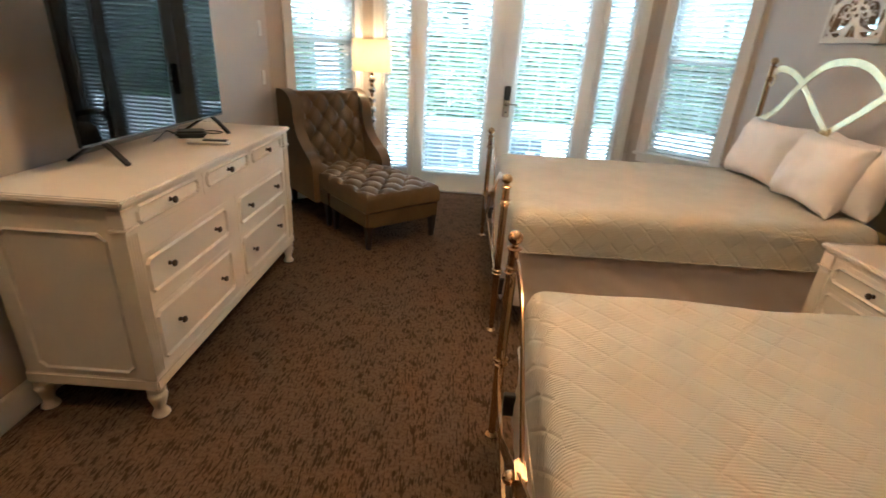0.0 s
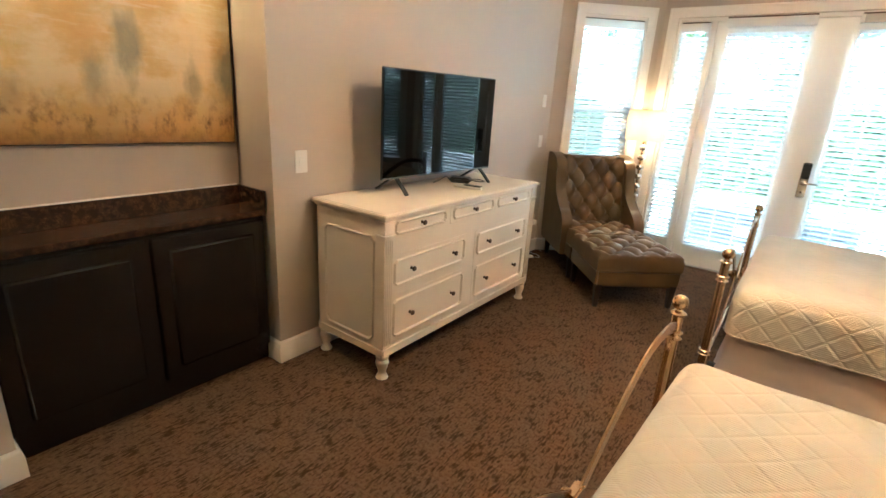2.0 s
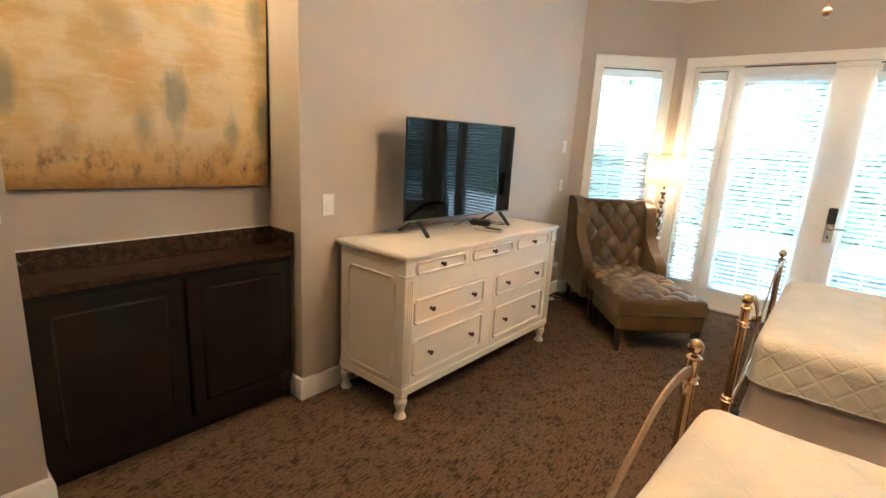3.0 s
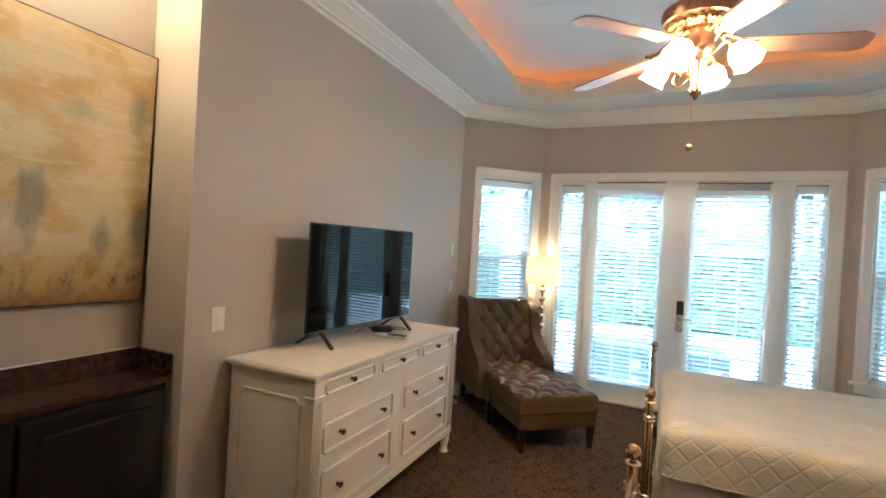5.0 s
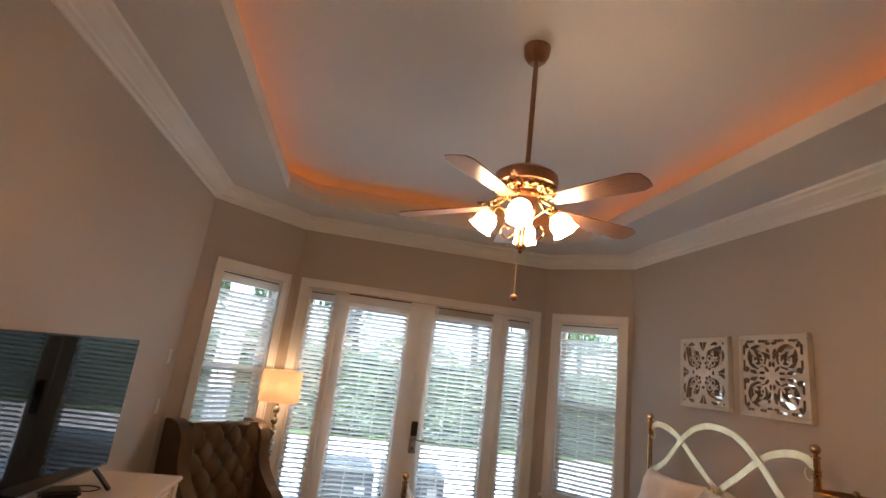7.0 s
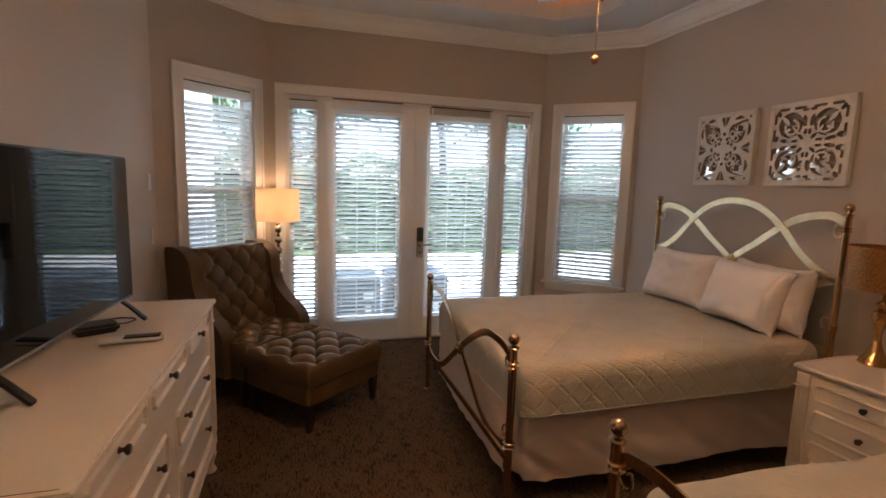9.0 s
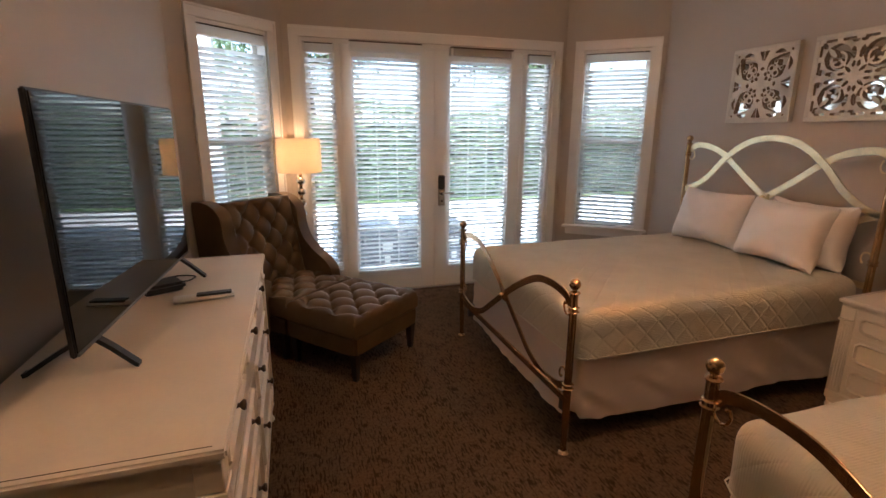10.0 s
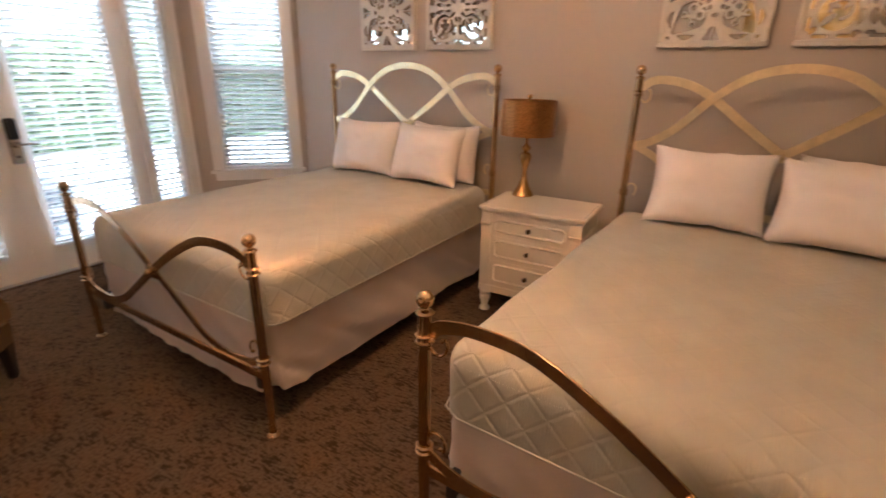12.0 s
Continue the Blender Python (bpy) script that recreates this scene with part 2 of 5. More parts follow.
def quilt_material():
    """Fine ribs with stitched diamonds, in metres."""
    k = Nodes("quilted_cotton")
    sep = k.n.new("ShaderNodeSeparateXYZ")
    k.link(k.co, sep.inputs[0])
    x, y, z = sep.outputs
    drop = k.math("SUBTRACT", 0.765, z)
    x = k.math("SUBTRACT", x, k.math("MULTIPLY", drop, k.math("LESS_THAN", x, 0.085)))
    over = k.math("MULTIPLY", drop, k.math("GREATER_THAN", k.math("ABSOLUTE", y), 0.735))
    side = k.math("ADD", y, k.math("MULTIPLY", over, k.math("SIGN", y)))
    waver = k.math("MULTIPLY", k.noise(16, 2), 0.012)
    rib = k.math("SINE", k.math("MULTIPLY", k.math("ADD", side, waver), 2 * math.pi / 0.0095))
    rib = k.math("MULTIPLY", rib, k.ramp(k.noise(22, 3, 0.6), [(0.38, (0.25, 0.25, 0.25)), (0.62, (1, 1, 1))]))
    v = k.math("ADD", side, 0.0)

    def groove(value):
        f = k.math("FRACT", value)
        d = k.math("ABSOLUTE", k.math("SUBTRACT", f, 0.5))
        return k.math("SMOOTH_MIN", k.math("MULTIPLY", d, 9.0), 1.0, 0.3)

    a = groove(k.math("MULTIPLY", k.math("ADD", x, v), 1 / 0.132))
    b = groove(k.math("MULTIPLY", k.math("SUBTRACT", x, v), 1 / 0.132))
    puff = k.math("MINIMUM", a, b)
    rumple = k.noise(7, 3)
    hang = k.math("MULTIPLY_ADD", k.math("LESS_THAN", z, 0.70), 0.14, 0.34)
    h = k.math("ADD", k.math("MULTIPLY", puff, hang), k.math("MULTIPLY", rib, 0.12))
    h = k.math("ADD", h, k.math("MULTIPLY", rumple, 1.3))
    k.set(Base_Color=k.ramp(k.noise(6, 3), [(0.3, (0.50, 0.463, 0.370)), (0.7, (0.56, 0.52, 0.420))]), Roughness=0.82, Sheen_Weight=0.1)
    k.bump(h, 0.8, 0.006)
    return k.mat


quilt_cloth = quilt_material()


def painting_material():
    """Ochre and cream mist with upright grey-green smudges, faint level strokes and umber dabs along the foot."""
    k = Nodes("canvas_paint")
    sep = k.n.new("ShaderNodeSeparateXYZ")
    k.link(k.co, sep.inputs[0])
    y, z = sep.outputs[1], sep.outputs[2]
    cloud = k.noise(3.6, 6, 0.62, k.mapped((1, 1.0, 1.5)))
    strokes = k.noise(9, 5, 0.65, k.mapped((1, 1.4, 0.7)))
    fine = k.noise(26, 5, 0.7, k.mapped((1, 1.0, 0.55)))
    ground = k.ramp(cloud, [(0.30, (0.52, 0.33, 0.095)), (0.44, (0.575, 0.40, 0.155)), (0.56, (0.66, 0.53, 0.30)), (0.72, (0.64, 0.54, 0.35))])
    level = k.noise(6, 5, 0.7, k.mapped((1, 0.55, 6.5)))
    upper = k.math("MINIMUM", k.math("MAXIMUM", k.math("MULTIPLY", k.math("SUBTRACT", z, 0.30), 2.2), 0.0), 1.0)
    col = k.mix(k.math("MULTIPLY", k.ramp(level, [(0.50, (0, 0, 0)), (0.60, (1, 1, 1))]), k.math("MULTIPLY_ADD", upper, 0.16, 0.04)), ground, (0.44, 0.33, 0.15))
    col = k.mix(k.math("MULTIPLY", k.ramp(level, [(0.34, (1, 1, 1)), (0.43, (0, 0, 0))]), k.math("MULTIPLY_ADD", upper, 0.5, 0.1)), col, (0.72, 0.64, 0.46))
    wobble = k.math("MULTIPLY", k.math("SUBTRACT", strokes, 0.5), 1.5)
    for cy, cz, ry, rz, depth in ((0.30, 0.42, 0.07, 0.14, 0.75), (0.50, 0.20, 0.06, 0.10, 0.45), (0.79, 0.29, 0.065, 0.13, 0.62), (0.94, 0.42, 0.085, 0.20, 0.78), (1.22, 0.29, 0.055, 0.12, 0.66),
                                  (1.405, 0.36, 0.065, 0.16, 0.8), (0.44, 1.00, 0.10, 0.10, 0.6), (1.10, 0.86, 0.09, 0.07, 0.4), (1.36, 0.93, 0.07, 0.15, 0.6), (0.72, 0.72, 0.10, 0.09, 0.32)):
        a = k.math("POWER", k.math("MULTIPLY", k.math("SUBTRACT", y, cy), 1 / ry), 2)
        b = k.math("POWER", k.math("MULTIPLY", k.math("SUBTRACT", z, cz), 1 / rz), 2)
        d = k.math("ADD", k.math("SQRT", k.math("ADD", a, b)), wobble)
        smudge = k.ramp(d, [(0.35, (1, 1, 1)), (1.0, (0, 0, 0))])
        col = k.mix(k.math("MULTIPLY", k.math("MULTIPLY", smudge, depth), k.math("MULTIPLY_ADD", fine, 0.7, 0.75)), col, (0.235, 0.225, 0.145))
    low = k.math("SUBTRACT", k.math("ADD", 0.78, k.math("MULTIPLY", cloud, 0.8)), k.math("MULTIPLY", z, 4.2))
    low = k.math("MINIMUM", k.math("MAXIMUM", low, 0.0), 1.0)
    col = k.mix(k.math("MULTIPLY", low, 0.85), col, (0.40, 0.215, 0.028))
    dabs = k.ramp(k.noise(17, 5, 0.7, k.mapped((1, 1.3, 0.75))), [(0.47, (0, 0, 0)), (0.68, (1, 1, 1))])
    band = k.math("MAXIMUM", k.math("SUBTRACT", 1.0, k.math("MULTIPLY", k.math("ABSOLUTE", k.math("SUBTRACT", z, 0.10)), 6.5)), 0.0)
    col = k.mix(k.math("MULTIPLY", dabs, k.math("MULTIPLY", band, 0.85)), col, (0.085, 0.045, 0.014))
    foot = k.math("MAXIMUM", k.math("SUBTRACT", 1.0, k.math("MULTIPLY", z, 14.0)), 0.0)
    col = k.mix(k.math("MULTIPLY", foot, k.math("MULTIPLY", fine, 1.2)), col, (0.13, 0.05, 0.008))
    k.set(Base_Color=col, Roughness=0.40)
    k.bump(k.math("ADD", strokes, k.math("MULTIPLY", fine, 0.5)), 0.4, 0.004)
    return k.mat


canvas_paint = painting_material()

# ---- setting ----
X_W, X_E, Y_N, Y_S = -0.80, 3.53, 5.43, -2.90
NICHE_S, NICHE_N, X_NICHE = 0.235, 1.46, -1.13
SOFFIT, TOP = 3.19, 3.455


def wall(name, p, q, thick, holes=(), z0=-0.1, z1=3.3, before=0.0, after=0.0, label="greige painted plaster wall"):
    """A wall whose room face runs from p to q, with the room on its right; holes are (from, to, bottom, top)."""
    p, q = Vector((*p, 0)), Vector((*q, 0))
    length = (q - p).length
    d = (q - p).normalized()
    n = Vector((-d.y, d.x, 0))
    us = sorted({-before, length + after, *[h[0] for h in holes], *[h[1] for h in holes]})
    zs = sorted({z0, z1, *[h[2] for h in holes], *[h[3] for h in holes]})

    def solid(i, j):
        if not (0 <= i < len(us) - 1 and 0 <= j < len(zs) - 1):
            return False
        u, z = (us[i] + us[i + 1]) / 2, (zs[j] + zs[j + 1]) / 2
        return not any(h[0] < u < h[1] and h[2] < z < h[3] for h in holes)

    bm = bmesh.new()
    cache = {}

    def at(i, j, k):
        if (i, j, k) not in cache:
            cache[i, j, k] = bm.verts.new(p + d * us[i] + n * (thick * k) + Vector((0, 0, zs[j])))
        return cache[i, j, k]

    for i in range(len(us) - 1):
        for j in range(len(zs) - 1):
            if not solid(i, j):
                continue
            for k in (0, 1):
                bm.faces.new((at(i, j, k), at(i + 1, j, k), at(i + 1, j + 1, k), at(i, j + 1, k)))
            for di, dj, e in ((-1, 0, ((i, j), (i, j + 1))), (1, 0, ((i + 1, j), (i + 1, j + 1))), (0, -1, ((i, j), (i + 1, j))), (0, 1, ((i, j + 1), (i + 1, j + 1)))):
                if not solid(i + di, j + dj):
                    (a, b), (c, f) = e
                    bm.faces.new((at(a, b, 0), at(c, f, 0), at(c, f, 1), at(a, b, 1)))
    return setting(name, bm, wall_paint, label, "wall")


C_NW0, C_NW1, C_NE0, C_NE1 = (X_W, 4.75), (-0.02, Y_N), (2.80, Y_N), (X_E, 4.80)
DOOR_X0, DOOR_X1, DOOR_TOP = 0.125, 2.66, 2.44
WIN_L, WIN_R = (0.205, 0.885), (0.17, 0.85)
WIN_Z = (0.62, 2.44)
wall("wall_west_south", (X_W, Y_S), (X_W, NICHE_S), 0.48, before=0.2)
wall("wall_niche", (X_NICHE, NICHE_S - 0.002), (X_NICHE, NICHE_N + 0.002), 0.15)
wall("wall_west", (X_W, NICHE_N), C_NW0, 0.48, after=0.15)
wall("wall_northwest", C_NW0, C_NW1, 0.15, [(*WIN_L, *WIN_Z)], before=0.05, after=0.12)
wall("wall_north", C_NW1, C_NE0, 0.15, [(DOOR_X0 + 0.02, DOOR_X1 + 0.02, -0.02, DOOR_TOP)])
wall("wall_northeast", C_NE0, C_NE1, 0.15, [(*WIN_R, *WIN_Z)], before=0.12, after=0.05)
wall("wall_east", C_NE1, (X_E, Y_S), 0.15, before=0.15, after=0.2)
wall("wall_south", (X_E, Y_S), (X_W, Y_S), 0.15, before=0.1, after=0.4)

floor_bm = bmesh.new()
box(floor_bm, -1.4, 3.75, Y_S - 0.25, 5.50, -0.12, 0.0)
setting("floor", floor_bm, carpet, "dark brown cut-loop carpet with short dark flecks", "carpet")


def octagon(off, z, x0=-0.14, x1=2.85, y0=-0.34, y1=4.82, cut=0.27):
    x0, x1, y0, y1, cut = x0 - off, x1 + off, y0 - off, y1 + off, cut + off * 0.586
    return [Vector((x, y, z)) for x, y in ((x0 + cut, y0), (x1 - cut, y0), (x1, y0 + cut), (x1, y1 - cut), (x1 - cut, y1), (x0 + cut, y1), (x0, y1 - cut), (x0, y0 + cut))]


def ceiling():
    """A soffit round the room with a raised tray; a lip hides the trough with the rope light."""
    bm = bmesh.new()
    loops = [octagon(0, SOFFIT, -1.35, 3.8, Y_S - 0.25, 5.75, 0.05), octagon(0, SOFFIT), octagon(0, 3.305), octagon(0.03, 3.305), octagon(0.03, 3.235), octagon(0.20, 3.235), octagon(0.20, TOP)]
    rings = [[bm.verts.new(p) for p in loop] for loop in loops]
    for a, b in zip(rings, rings[1:]):
        for i in range(8):
            j = (i + 1) % 8
            bm.faces.new((a[i], a[j], b[j], b[i]))
    bm.faces.new(rings[-1])
    return setting("ceiling", bm, ceiling_paint, "off-white tray ceiling with a cove round its recess", "ceiling")


ceiling()

rope = glow("rope_light_orange", (1.0, 0.22, 0.010), 0.85)
rope_path = octagon(0.189, 3.250)
rope_bm = bmesh.new()
for a, b in zip(rope_path, rope_path[1:] + rope_path[:1]):
    tube([a, b], 0.010, 6, bm=rope_bm)
cove_light = thing("cove_rope_light", "orange rope light laid in the ceiling cove", "light")
part("light_tube", rope_bm, rope, cove_light)


def mitred(points, profile, closed=False):
    """A moulding along a plan line with the room on its right; profile: (distance into the room, height)."""
    pts = [Vector((*p, 0)) for p in points]
    bm = bmesh.new()
    rings = []
    n = len(pts)
    for i, p in enumerate(pts):
        prev = pts[i - 1] if (i or closed) else None
        nxt = pts[(i + 1) % n] if (i < n - 1 or closed) else None
        d0 = (p - prev).normalized() if prev else (nxt - p).normalized()
        d1 = (nxt - p).normalized() if nxt else d0
        n0, n1 = Vector((d0.y, -d0.x, 0)), Vector((d1.y, -d1.x, 0))
        m = n0 + n1
        m = m * (2 / m.length_squared)
        rings.append([bm.verts.new(p + m * d + Vector((0, 0, z))) for d, z in profile])
    pairs = list(zip(rings, rings[1:])) + ([(rings[-1], rings[0])] if closed else [])
    k = len(profile)
    for a, b in pairs:
        for i in range(k):
            j = (i + 1) % k
            bm.faces.new((a[i], a[j], b[j], b[i]))
    if not closed:
        bm.faces.new(rings[0])
        bm.faces.new(rings[-1][::-1])
    return bm


CROWN = [(0.0, 3.055), (0.016, 3.055), (0.020, 3.078), (0.040, 3.084), (0.044, 3.098), (0.066, 3.112), (0.095, 3.142), (0.112, 3.150), (0.118, 3.166), (0.148, 3.172), (0.156, 3.189), (0.0, 3.189)]
west_line = [(X_W, NICHE_N), C_NW0, C_NW1, C_NE0, C_NE1, (X_E, Y_S)]
setting("trim_crown", mitred(west_line, CROWN), trim_paint, "white stepped crown moulding under the ceiling", "moulding", True)
setting("trim_crown_south", mitred([(X_W, Y_S), (X_W, NICHE_S)], CROWN), trim_paint, "white stepped crown moulding under the ceiling", "moulding", True)
BASE = [(0.0, 0.001), (0.018, 0.001), (0.018, 0.095), (0.013, 0.105), (0.013, 0.118), (0.006, 0.132), (0.0, 0.135)]
base_label = "white painted baseboard with a moulded top"
setting("baseboard_west", mitred([(X_NICHE + 0.19, NICHE_N - 0.001), (X_W, NICHE_N - 0.001), C_NW0, C_NW1, (0.035, Y_N)], BASE), trim_paint, base_label, "baseboard", True)
setting("baseboard_east", mitred([(2.75, Y_N), C_NE0, C_NE1, (X_E, Y_S)], BASE), trim_paint, base_label, "baseboard", True)
setting("baseboard_south", mitred([(X_W, -0.02), (X_W, NICHE_S + 0.001), (X_NICHE + 0.19, NICHE_S + 0.001)], BASE), trim_paint, base_label, "baseboard", True)


# ---- windows, doors and blinds ----
def frame_on(p, q):
    """Local axes on a wall: x along it, y out of the room, z up."""
    a = math.degrees(math.atan2(q[1] - p[1], q[0] - p[0]))
    return pose(p[0], p[1], 0, 0, 0, a)


def casing_bm(x0, x1, z0, z1, w, proud=0.022):
    """Two legs and a head of flat casing with a raised outer edge."""
    bm = bmesh.new()
    for a, b in ((x0, x0 + w), (x1 - w, x1)):
        box(bm, a, b, -proud, -0.001, z0, z1 - w)
    box(bm, x0, x1, -proud, -0.001, z1 - w + 0.0005, z1)
    box(bm, x0 - 0.004, x0 + 0.016, -proud - 0.008, -0.001, z0, z1 + 0.004)
    box(bm, x1 - 0.016, x1 + 0.004, -proud - 0.008, -0.001, z0, z1 + 0.004)
    box(bm, x0 + 0.0165, x1 - 0.0165, -proud - 0.008, -0.001, z1 - 0.016, z1 + 0.004)
    return bevel(bm, 0.002, 1)


def slat_mesh(length):
    bm = bmesh.new()
    rows = []
    for k in range(5):
        y = (k / 4 - 0.5) * 0.050
        z = 0.003 * (1 - (2 * k / 4 - 1) ** 2)
        rows.append([bm.verts.new((x, y, z + t)) for x in (0, length) for t in (0, 0.0028)])
    for a, b in zip(rows, rows[1:]):
        bm.faces.new((a[0], b[0], b[2], a[2]))
        bm.faces.new((a[1], a[3], b[3], b[1]))
        bm.faces.new((a[0], a[1], b[1], b[0]))
        bm.faces.new((a[2], b[2], b[3], a[3]))
    bm.faces.new((rows[0][0], rows[0][2], rows[0][3], rows[0][1]))
    bm.faces.new((rows[-1][0], rows[-1][1], rows[-1][3], rows[-1][2]))
    return to_mesh("slat", bm, slat_paint)


def blind(m, x0, x1, z0, z1, y, tilt, wide=0.0, bare=False):
    """A lowered venetian blind: valance, slats, bottom rail, ladder cords."""
    th = thing("window_blind", "white wooden venetian blind lowered, its slats open", "blind", m, "venetian blinds")
    bm = bmesh.new()
    box(bm, x0 - wide, x1 + wide, y - 0.036, y + 0.03, z1 - 0.075, z1)
    if bare:
        bm.free()
        part("head_rail", block(x0 - wide, x1 + wide, y - 0.024, y + 0.026, z1 - 0.062, z1, 0.004), rail_metal, th, "bare grey metal head rail")
        for x in (x0 - wide + 0.012, x1 + wide - 0.012):
            part("bracket", block(x - 0.012, x + 0.012, y - 0.030, y + 0.029, z1 - 0.066, z1 + 0.0004, 0.002), white_plastic, th)
    else:
        part("valance", bevel(bm, 0.006), slat_paint, th)
    # dark strip in place of the shade in the gap above the blind
    part("gap_shade_strip", block(x0 - wide + 0.004, x1 + wide - 0.004, y - 0.030, y + 0.018, z1 + 0.0005, z1 + (0.012 if wide else 0.009), 0.002), knob_metal, th, "dark strip standing for the shaded gap above the blind")
    me = slat_mesh(x1 - x0)
    n = int((z1 - 0.09 - z0 - 0.03) / 0.0445)
    for i in range(n):
        z = z0 + 0.035 + i * 0.0445
        piece("slat", me, th, pose(x0 + random.uniform(-0.001, 0.001), y, z, tilt + random.uniform(-1.5, 1.5), random.uniform(-0.12, 0.12), 0))
    part("bottom_rail", block(x0, x1, y - 0.026, y + 0.026, z0, z0 + 0.018, 0.004), slat_paint, th)
    for u in ((0.12, 0.88) if x1 - x0 < 0.45 else (0.1, 0.9)):
        x = x0 + (x1 - x0) * u
        bm = bmesh.new()
        for yy in (y - 0.027, y + 0.027):
            box(bm, x - 0.0012, x + 0.0012, yy - 0.0008, yy + 0.0008, z0 + 0.01, z1 - 0.07)
        part("ladder_cord", bm, slat_paint, th)
    for k, dz in ((0.3, 0.32), (0.72, 0.24)):
        x = x0 + (x1 - x0) * (0.06 if k < 0.5 else 0.94) if x1 - x0 > 0.45 else x0 + (x1 - x0) * (0.45 + 0.1 * (k > 0.5))
        pull = part("cord_tassel", lathe([(0.0, 0.0), (0.006, 0.0), (0.0045, 0.026), (0.002, 0.03), (0.0, 0.03)], 8, (x, y - 0.034, z0 + dz)), black_plastic, th, "small dark cord tassel")
        part("pull_cord", block(x - 0.0008, x + 0.0008, y - 0.0348, y - 0.0332, z0 + dz + 0.029, z1 - 0.05), slat_paint, th)
    return th


def sash(parent, x0, x1, z0, z1, y0, y1, cols, rows, w=0.045):
    f = bmesh.new()
    box(f, x0, x0 + w, y0, y1, z0, z1)
    box(f, x1 - w, x1, y0, y1, z0, z1)
    box(f, x0 + w, x1 - w, y0, y1, z0, z0 + w)
    box(f, x0 + w, x1 - w, y0, y1, z1 - w, z1)
    part("sash_frame", f, trim_paint, parent)
    ym = (y0 + y1) / 2
    pane = part("pane", block(x0 + w, x1 - w, ym - 0.003, ym + 0.003, z0 + w, z1 - w), pane_glass, parent, "clear window glass", False)
    pane.visible_shadow = False
    for i in range(1, cols):
        x = x0 + w + (x1 - x0 - 2 * w) * i / cols
        part("muntin", block(x - 0.005, x + 0.005, ym + 0.004, ym + 0.014, z0 + w, z1 - w), trim_paint, parent)
    for j in range(1, rows):
        z = z0 + w + (z1 - z0 - 2 * w) * j / rows
        part("muntin", block(x0 + w, x1 - w, ym + 0.005, ym + 0.013, z - 0.005, z + 0.005), trim_paint, parent)


def window(name, m, c0, c1, h0, h1):
    th = thing(name, "white double-hung window with casing and sill", "window", m, "", "structure")
    part("window_casing", casing_bm(c0, c1, 0.632, 2.525, 0.085), trim_paint, th)
    part("window_sill", block(c0 - 0.03, c1 + 0.03, -0.055, 0.06, 0.602, 0.631, 0.006), trim_paint, th)
    part("window_apron", block(c0 + 0.005, c1 - 0.005, -0.02, -0.001, 0.53, 0.6015, 0.004), trim_paint, th)
    jamb = bmesh.new()
    box(jamb, h0 + 0.001, h0 + 0.03, 0.0, 0.149, 0.632, 2.439)
    box(jamb, h1 - 0.03, h1 - 0.001, 0.0, 0.149, 0.632, 2.439)
    box(jamb, h0 + 0.03, h1 - 0.03, 0.0, 0.149, 2.41, 2.439)
    part("jamb", jamb, trim_paint, th)
    sash(th, h0 + 0.031, h1 - 0.031, 1.535, 2.409, 0.112, 0.142, 3, 2, 0.04)
    sash(th, h0 + 0.031, h1 - 0.031, 0.633, 1.575, 0.08, 0.11, 3, 2, 0.04)
    part("insect_screen", block(h0 + 0.031, h1 - 0.031, 0.1455, 0.1465, 0.64, 1.55), screen_mesh.mat, th, "dark insect screen over the lower sash", False)
    blind(m, h0 + 0.035, h1 - 0.035, 0.64, 2.400, 0.035, -36)


M_NW, M_N, M_NE = frame_on(C_NW0, C_NW1), pose(0, Y_N, 0), frame_on(C_NE0, C_NE1)
window("window_1", M_NW, 0.15, 0.952, *WIN_L)
window("window_2", M_NE, 0.103, 0.917, *WIN_R)

unit = thing("door_frame", "white painted casing and posts round the french doors", "door frame", M_N, "", "structure")
part("door_casing", casing_bm(0.039, 2.744, 0.0, 2.525, 0.085), trim_paint, unit)
for x0, x1 in ((0.126, 0.15), (0.425, 0.47), (2.312, 2.355), (2.632, 2.659)):
    part("post", block(x0, x1, -0.004, 0.148, 0.0, 2.438, 0.003), trim_paint, unit)
part("head", block(0.1505, 2.6315, 0.0, 0.148, 2.40, 2.4375, 0.003), trim_paint, unit)
part("threshold", block(0.1505, 2.6315, -0.03, 0.148, 0.0, 0.022, 0.004), chrome, unit, "metal door threshold")


def glazed_leaf(name, x0, x1, z0, z1, stile, rail_b, rail_t, cols, rows, y0, y1, label, category, meet=None):
    th = thing(name, label, category, M_N, "", "structure")
    meet = meet or stile
    bm = bmesh.new()
    box(bm, x0, x0 + stile, y0, y1, z0, z1)
    box(bm, x1 - meet, x1, y0, y1, z0, z1)
    box(bm, x0 + stile, x1 - meet, y0, y1, z0, z0 + rail_b)
    box(bm, x0 + stile, x1 - meet, y0, y1, z1 - rail_t, z1)
    part("leaf_frame", bevel(bm, 0.002, 1), door_paint, th)
    sash(th, x0 + stile + 0.0005, x1 - meet - 0.0005, z0 + rail_b + 0.0005, z1 - rail_t - 0.0005, y0 + 0.008, y1 - 0.004, cols, rows, 0.028)
    return th


